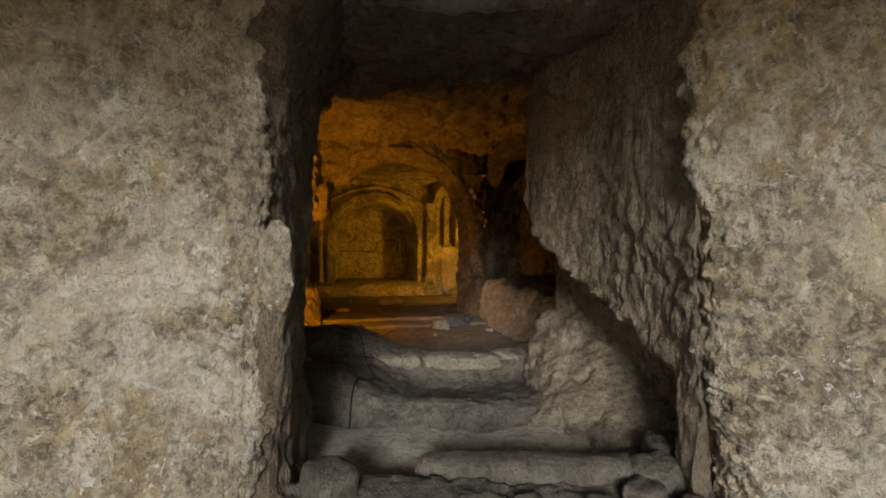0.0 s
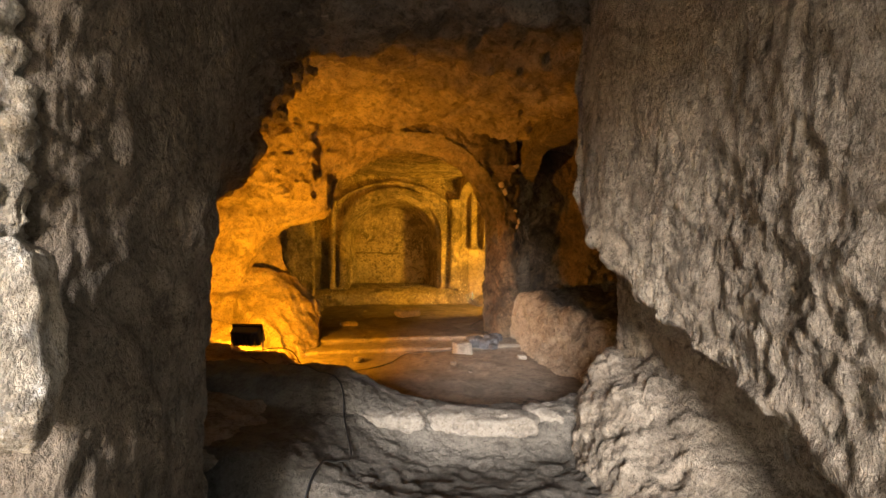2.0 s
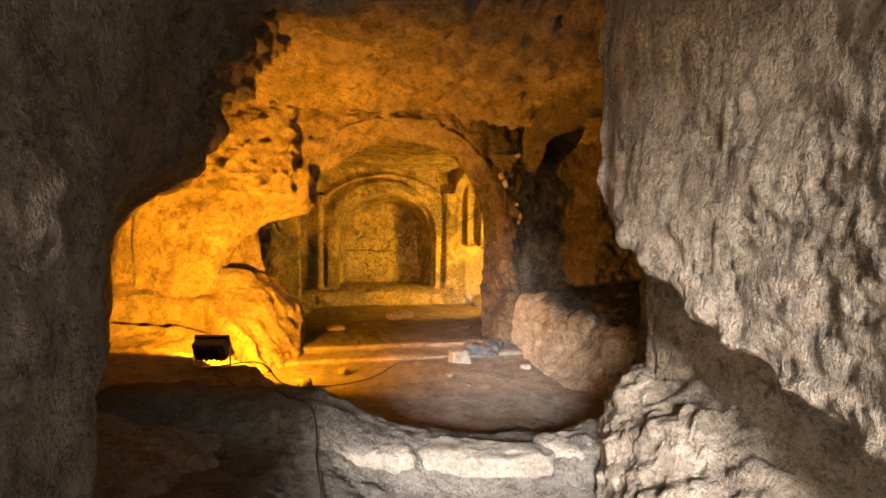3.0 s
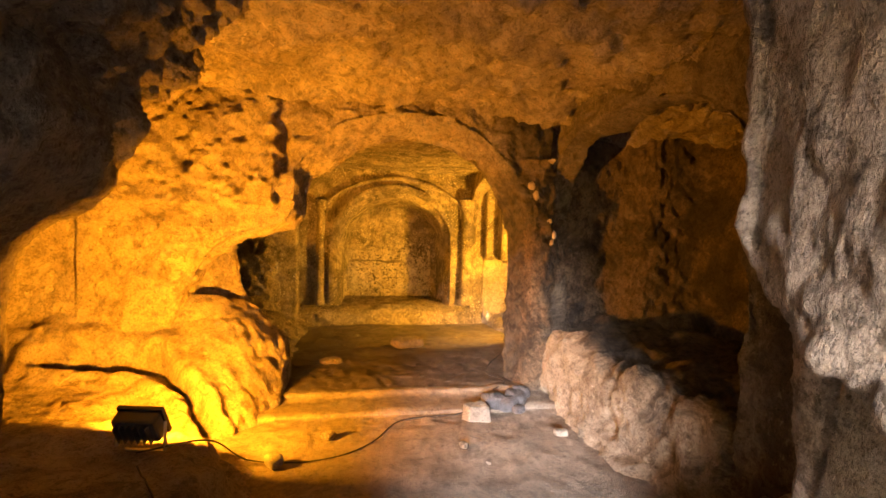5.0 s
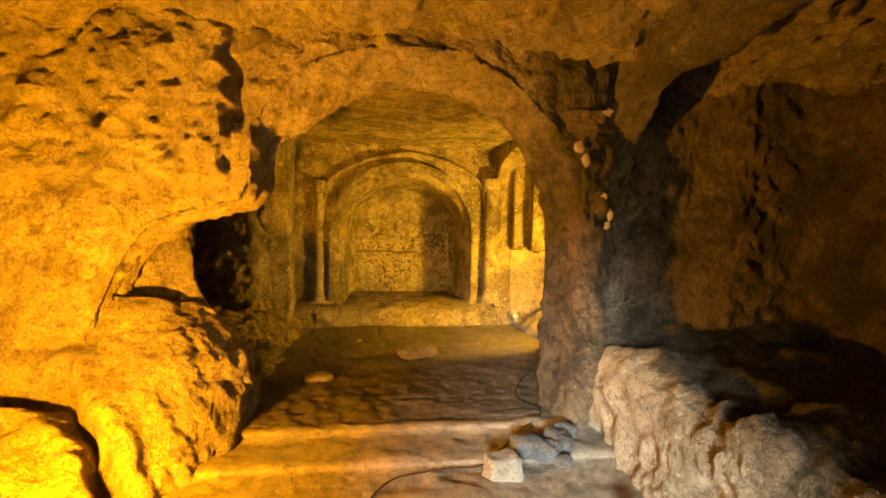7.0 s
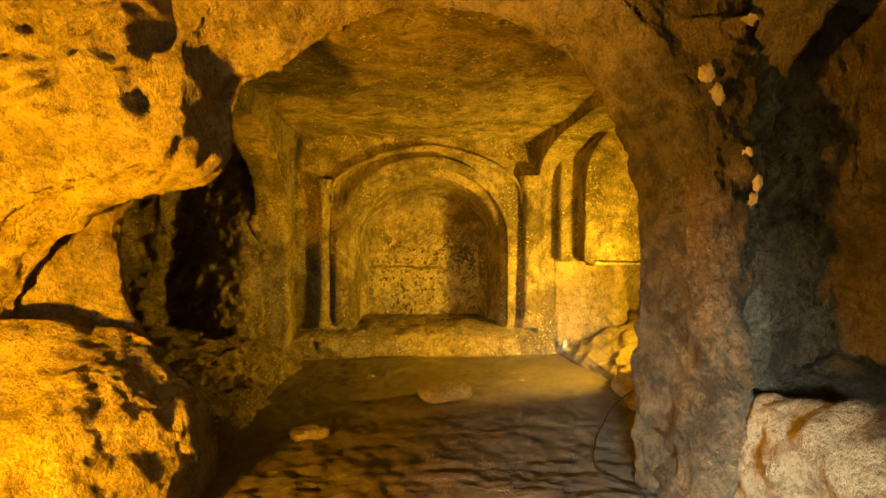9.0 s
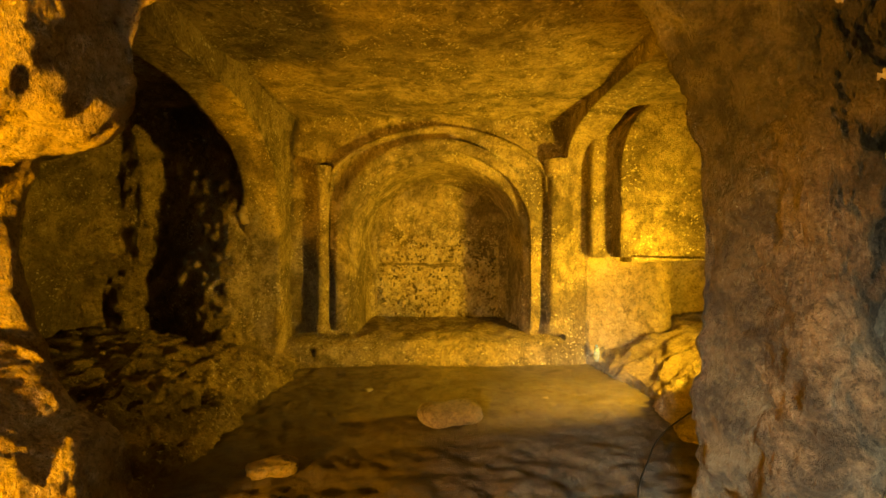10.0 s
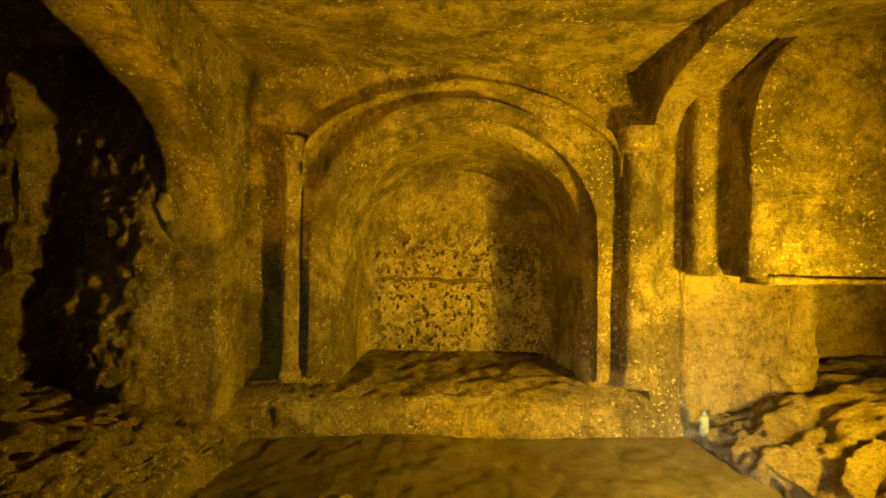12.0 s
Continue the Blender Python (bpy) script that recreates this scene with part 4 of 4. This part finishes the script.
for k, (x, y, s) in enumerate(((3.0, 6.0, 0.09), (1.0, 6.2, 0.08), (2.1, 5.9, 0.05), (1.3, 10.2, 0.06), (2.9, 9.9, 0.05), (1.1, 9.5, 0.05), (0.62, 5.75, 0.12), (2.4, 8.4, 0.04))):
    stone("pebble", (x, y, 0.02), (s * 1.3, s, s * 0.7), PALE if k % 3 == 0 else CAVE, 130 + k, 50 * k, "small loose stone on the earth floor", "stone", "loose pebbles", res=12)

# ---- crushed plastic bottle by the niche step ----
CLEAR = bpy.data.materials.new("daylight_tinted_plastic")
CLEAR.use_nodes = True
cb = CLEAR.node_tree.nodes["Principled BSDF"]
cb.inputs["Transmission Weight"].default_value, cb.inputs["Roughness"].default_value, cb.inputs["IOR"].default_value = 0.75, 0.15, 1.4
# bluish tint puts the daylight on the clear plastic into its colour
cb.inputs["Base Color"].default_value = (0.55, 0.66, 0.85, 1)
bottle = new("plastic_bottle")
bottle.location = (3.76, 11.05, 0.12)
bottle.rotation_euler = (radians(12), radians(-18), radians(30))


def turned(profile, sides=20, dent=0.0, seed=0):
    a = np.linspace(0, 2 * math.pi, sides, endpoint=False)
    g = np.array([[(r * math.cos(t), r * math.sin(t), z) for t in a] for r, z in profile])
    flat = g.reshape(-1, 3)
    flat = flat * (1 + dent * fbm(flat * 30, 2, seed))[:, None]
    idx = np.arange(len(flat)).reshape(g.shape[:2])
    idx = np.concatenate([idx, idx[:, :1]], 1)
    return flat, np.stack([idx[:-1, :-1], idx[:-1, 1:], idx[1:, 1:], idx[1:, :-1]], -1).reshape(-1, 4).tolist()


v, f = turned([(0.001, 0.005), (0.03, 0.0), (0.034, 0.012), (0.034, 0.05), (0.031, 0.06), (0.034, 0.07), (0.034, 0.12), (0.028, 0.15), (0.014, 0.175), (0.013, 0.19)], dent=0.12, seed=5)
mesh_object("body", v, f, CLEAR, bottle)
v, f = turned([(0.001, 0.205), (0.014, 0.204), (0.015, 0.188), (0.001, 0.187)])
cap = mesh_object("cap", v, f, plain("blue_plastic", (0.1, 0.2, 0.6), 0.4), bottle)
tagged(bottle, "crushed clear plastic bottle leaning on the stone step", "bottle")

# bay wall: a round-headed panel standing proud over the hollow, with a thin ledge under it


def proud_panel(name, line, y_back, y_front, material, seed, label, res=0.03):
    """A flat raised panel with the given outline (across, up), its edge as deep as it stands out."""
    n = int(np.linalg.norm(np.diff(line, axis=0), axis=1).sum() / res)
    line = resample(line, n)
    heart = np.stack([np.full(n, line[:, 0].mean()), line[:, 1]], 1)
    rings = [np.stack([line[:, 0], np.full(n, y), line[:, 1]], 1) for y in np.linspace(y_back, y_front, 6)]
    for k in np.linspace(0, 1, int((line[:, 0].max() - line[:, 0].min()) / 2 / res))[1:]:
        q = line * (1 - k) + heart * k
        rings.append(np.stack([q[:, 0], np.full(n, y_front), q[:, 1]], 1))
    g = np.array(rings)
    flat = g.reshape(-1, 3)
    flat = flat + rock_relief(flat, 0.02, 0.01, seed)[:, None] * np.array((0.3, 1, 0))
    idx = np.arange(len(flat)).reshape(g.shape[:2])
    faces = np.stack([idx[:-1, :-1], idx[1:, :-1], idx[1:, 1:], idx[:-1, 1:]], -1).reshape(-1, 4).tolist()
    faces.append([int(k) for k in idx[0]])
    return tagged(mesh_object(name, flat, faces, material), label, "wall panel", kind="structure")


proud_panel("wall_bay_panel", arch_line(3.90, 6.4, 1.29, 2.15, 3.15, power=2.6), 11.15, 10.72, NAVE, 141, "round-headed amber-lit rock panel in the side bay")
sheet("ledge_bay", [[(x, 10.72, 1.25), (x, 10.66, 1.265), (x, 10.68, 1.295), (x, 10.8, 1.30)] for x in (4.0, 4.6, 5.2, 5.9)],
      NAVE, res=0.02, amp=0.01, rough=0.008, back=(0, 0.3, 0), seed=140, label="thin cut ledge along the bay wall", category="ledge")

# remains of rough plaster on the niche's back wall
g = np.stack(np.meshgrid(np.linspace(1.12, 2.88, 230), np.linspace(0.40, 1.9, 200), indexing="ij"), -1)
flat = np.stack([g[..., 0].ravel(), np.full(g[..., 0].size, 12.60), g[..., 1].ravel()], 1)
edge = 1.42 + 0.28 * np.exp(-((flat[:, 0] - 2.05) / 0.42) ** 2) + 0.16 * fbm(flat * 6, 6, 7) - flat[:, 2]
bare = fbm(flat * 32.0, 3, 11)
keep = (edge > 0) & (bare > -0.62 + 0.7 * np.clip(0.30 - edge, 0, 0.30) / 0.30) & ~((np.abs(flat[:, 2] - 1.13 - 0.03 * fbm(flat * 3, 2, 5)) < 0.02) & (flat[:, 0] < 2.3))
flat[:, 1] -= 0.016 + 0.02 * fbm(flat * 26, 3, 13)
idx = np.arange(len(flat)).reshape(230, 200)
quads = np.stack([idx[:-1, :-1], idx[1:, :-1], idx[1:, 1:], idx[:-1, 1:]], -1).reshape(-1, 4)
quads = quads[keep[quads].all(axis=1)]
used, inverse = np.unique(quads, return_inverse=True)
front = flat[used]
quads = inverse.reshape(-1, 4)
PLASTER = rock("rough_plaster", (0.52, 0.44, 0.30), (0.34, 0.28, 0.18), (0.10, 0.08, 0.055), pale=1.0, bump=1.0)
plaster = mesh_object("plaster_remains", front, quads.tolist(), PLASTER, apse)
thick = plaster.modifiers.new("thickness", "SOLIDIFY")
thick.thickness, thick.offset = 0.008, 0.0


# ---- thin remnants of plaster on piers and walls ----


def remnant(at, across, width, height, seed, wall):
    """A ragged scale of old plaster that clings to the wall; across: the wall's level direction."""
    size = (2 * width, 0.02, 2 * height) if across[0] else (0.02, 2 * width, 2 * height)
    ob = boulder("plaster_remnant", (0, 0, 0), size, OLD_PLASTER, seed, res=26, amp=0.45, rough=0.012, square=2.2, flat_foot=False, parent=bpy.data.objects[wall])
    ob.location = (at[0], at[1], at[2] - height)


for k, (at, across, w, h, wall) in enumerate((
    ((-0.13, 10.93, 1.72), (1, 0, 0), 0.06, 0.08, "wall_arcade_left"),
    ((3.10, 7.03, 2.20), (1, 0, 0), 0.035, 0.05, "wall_pier"), ((3.05, 7.04, 2.30), (1, 0, 0), 0.03, 0.035, "wall_pier"), ((3.27, 7.05, 1.93), (1, 0, 0), 0.03, 0.022, "wall_pier"),
    ((3.33, 7.06, 1.80), (1, 0, 0), 0.018, 0.055, "wall_pier"), ((3.28, 7.05, 2.58), (1, 0, 0), 0.05, 0.03, "wall_pier"), ((3.30, 7.05, 1.70), (1, 0, 0), 0.022, 0.03, "wall_pier"),
)):
    remnant(at, across, w, h, 150 + k, wall)
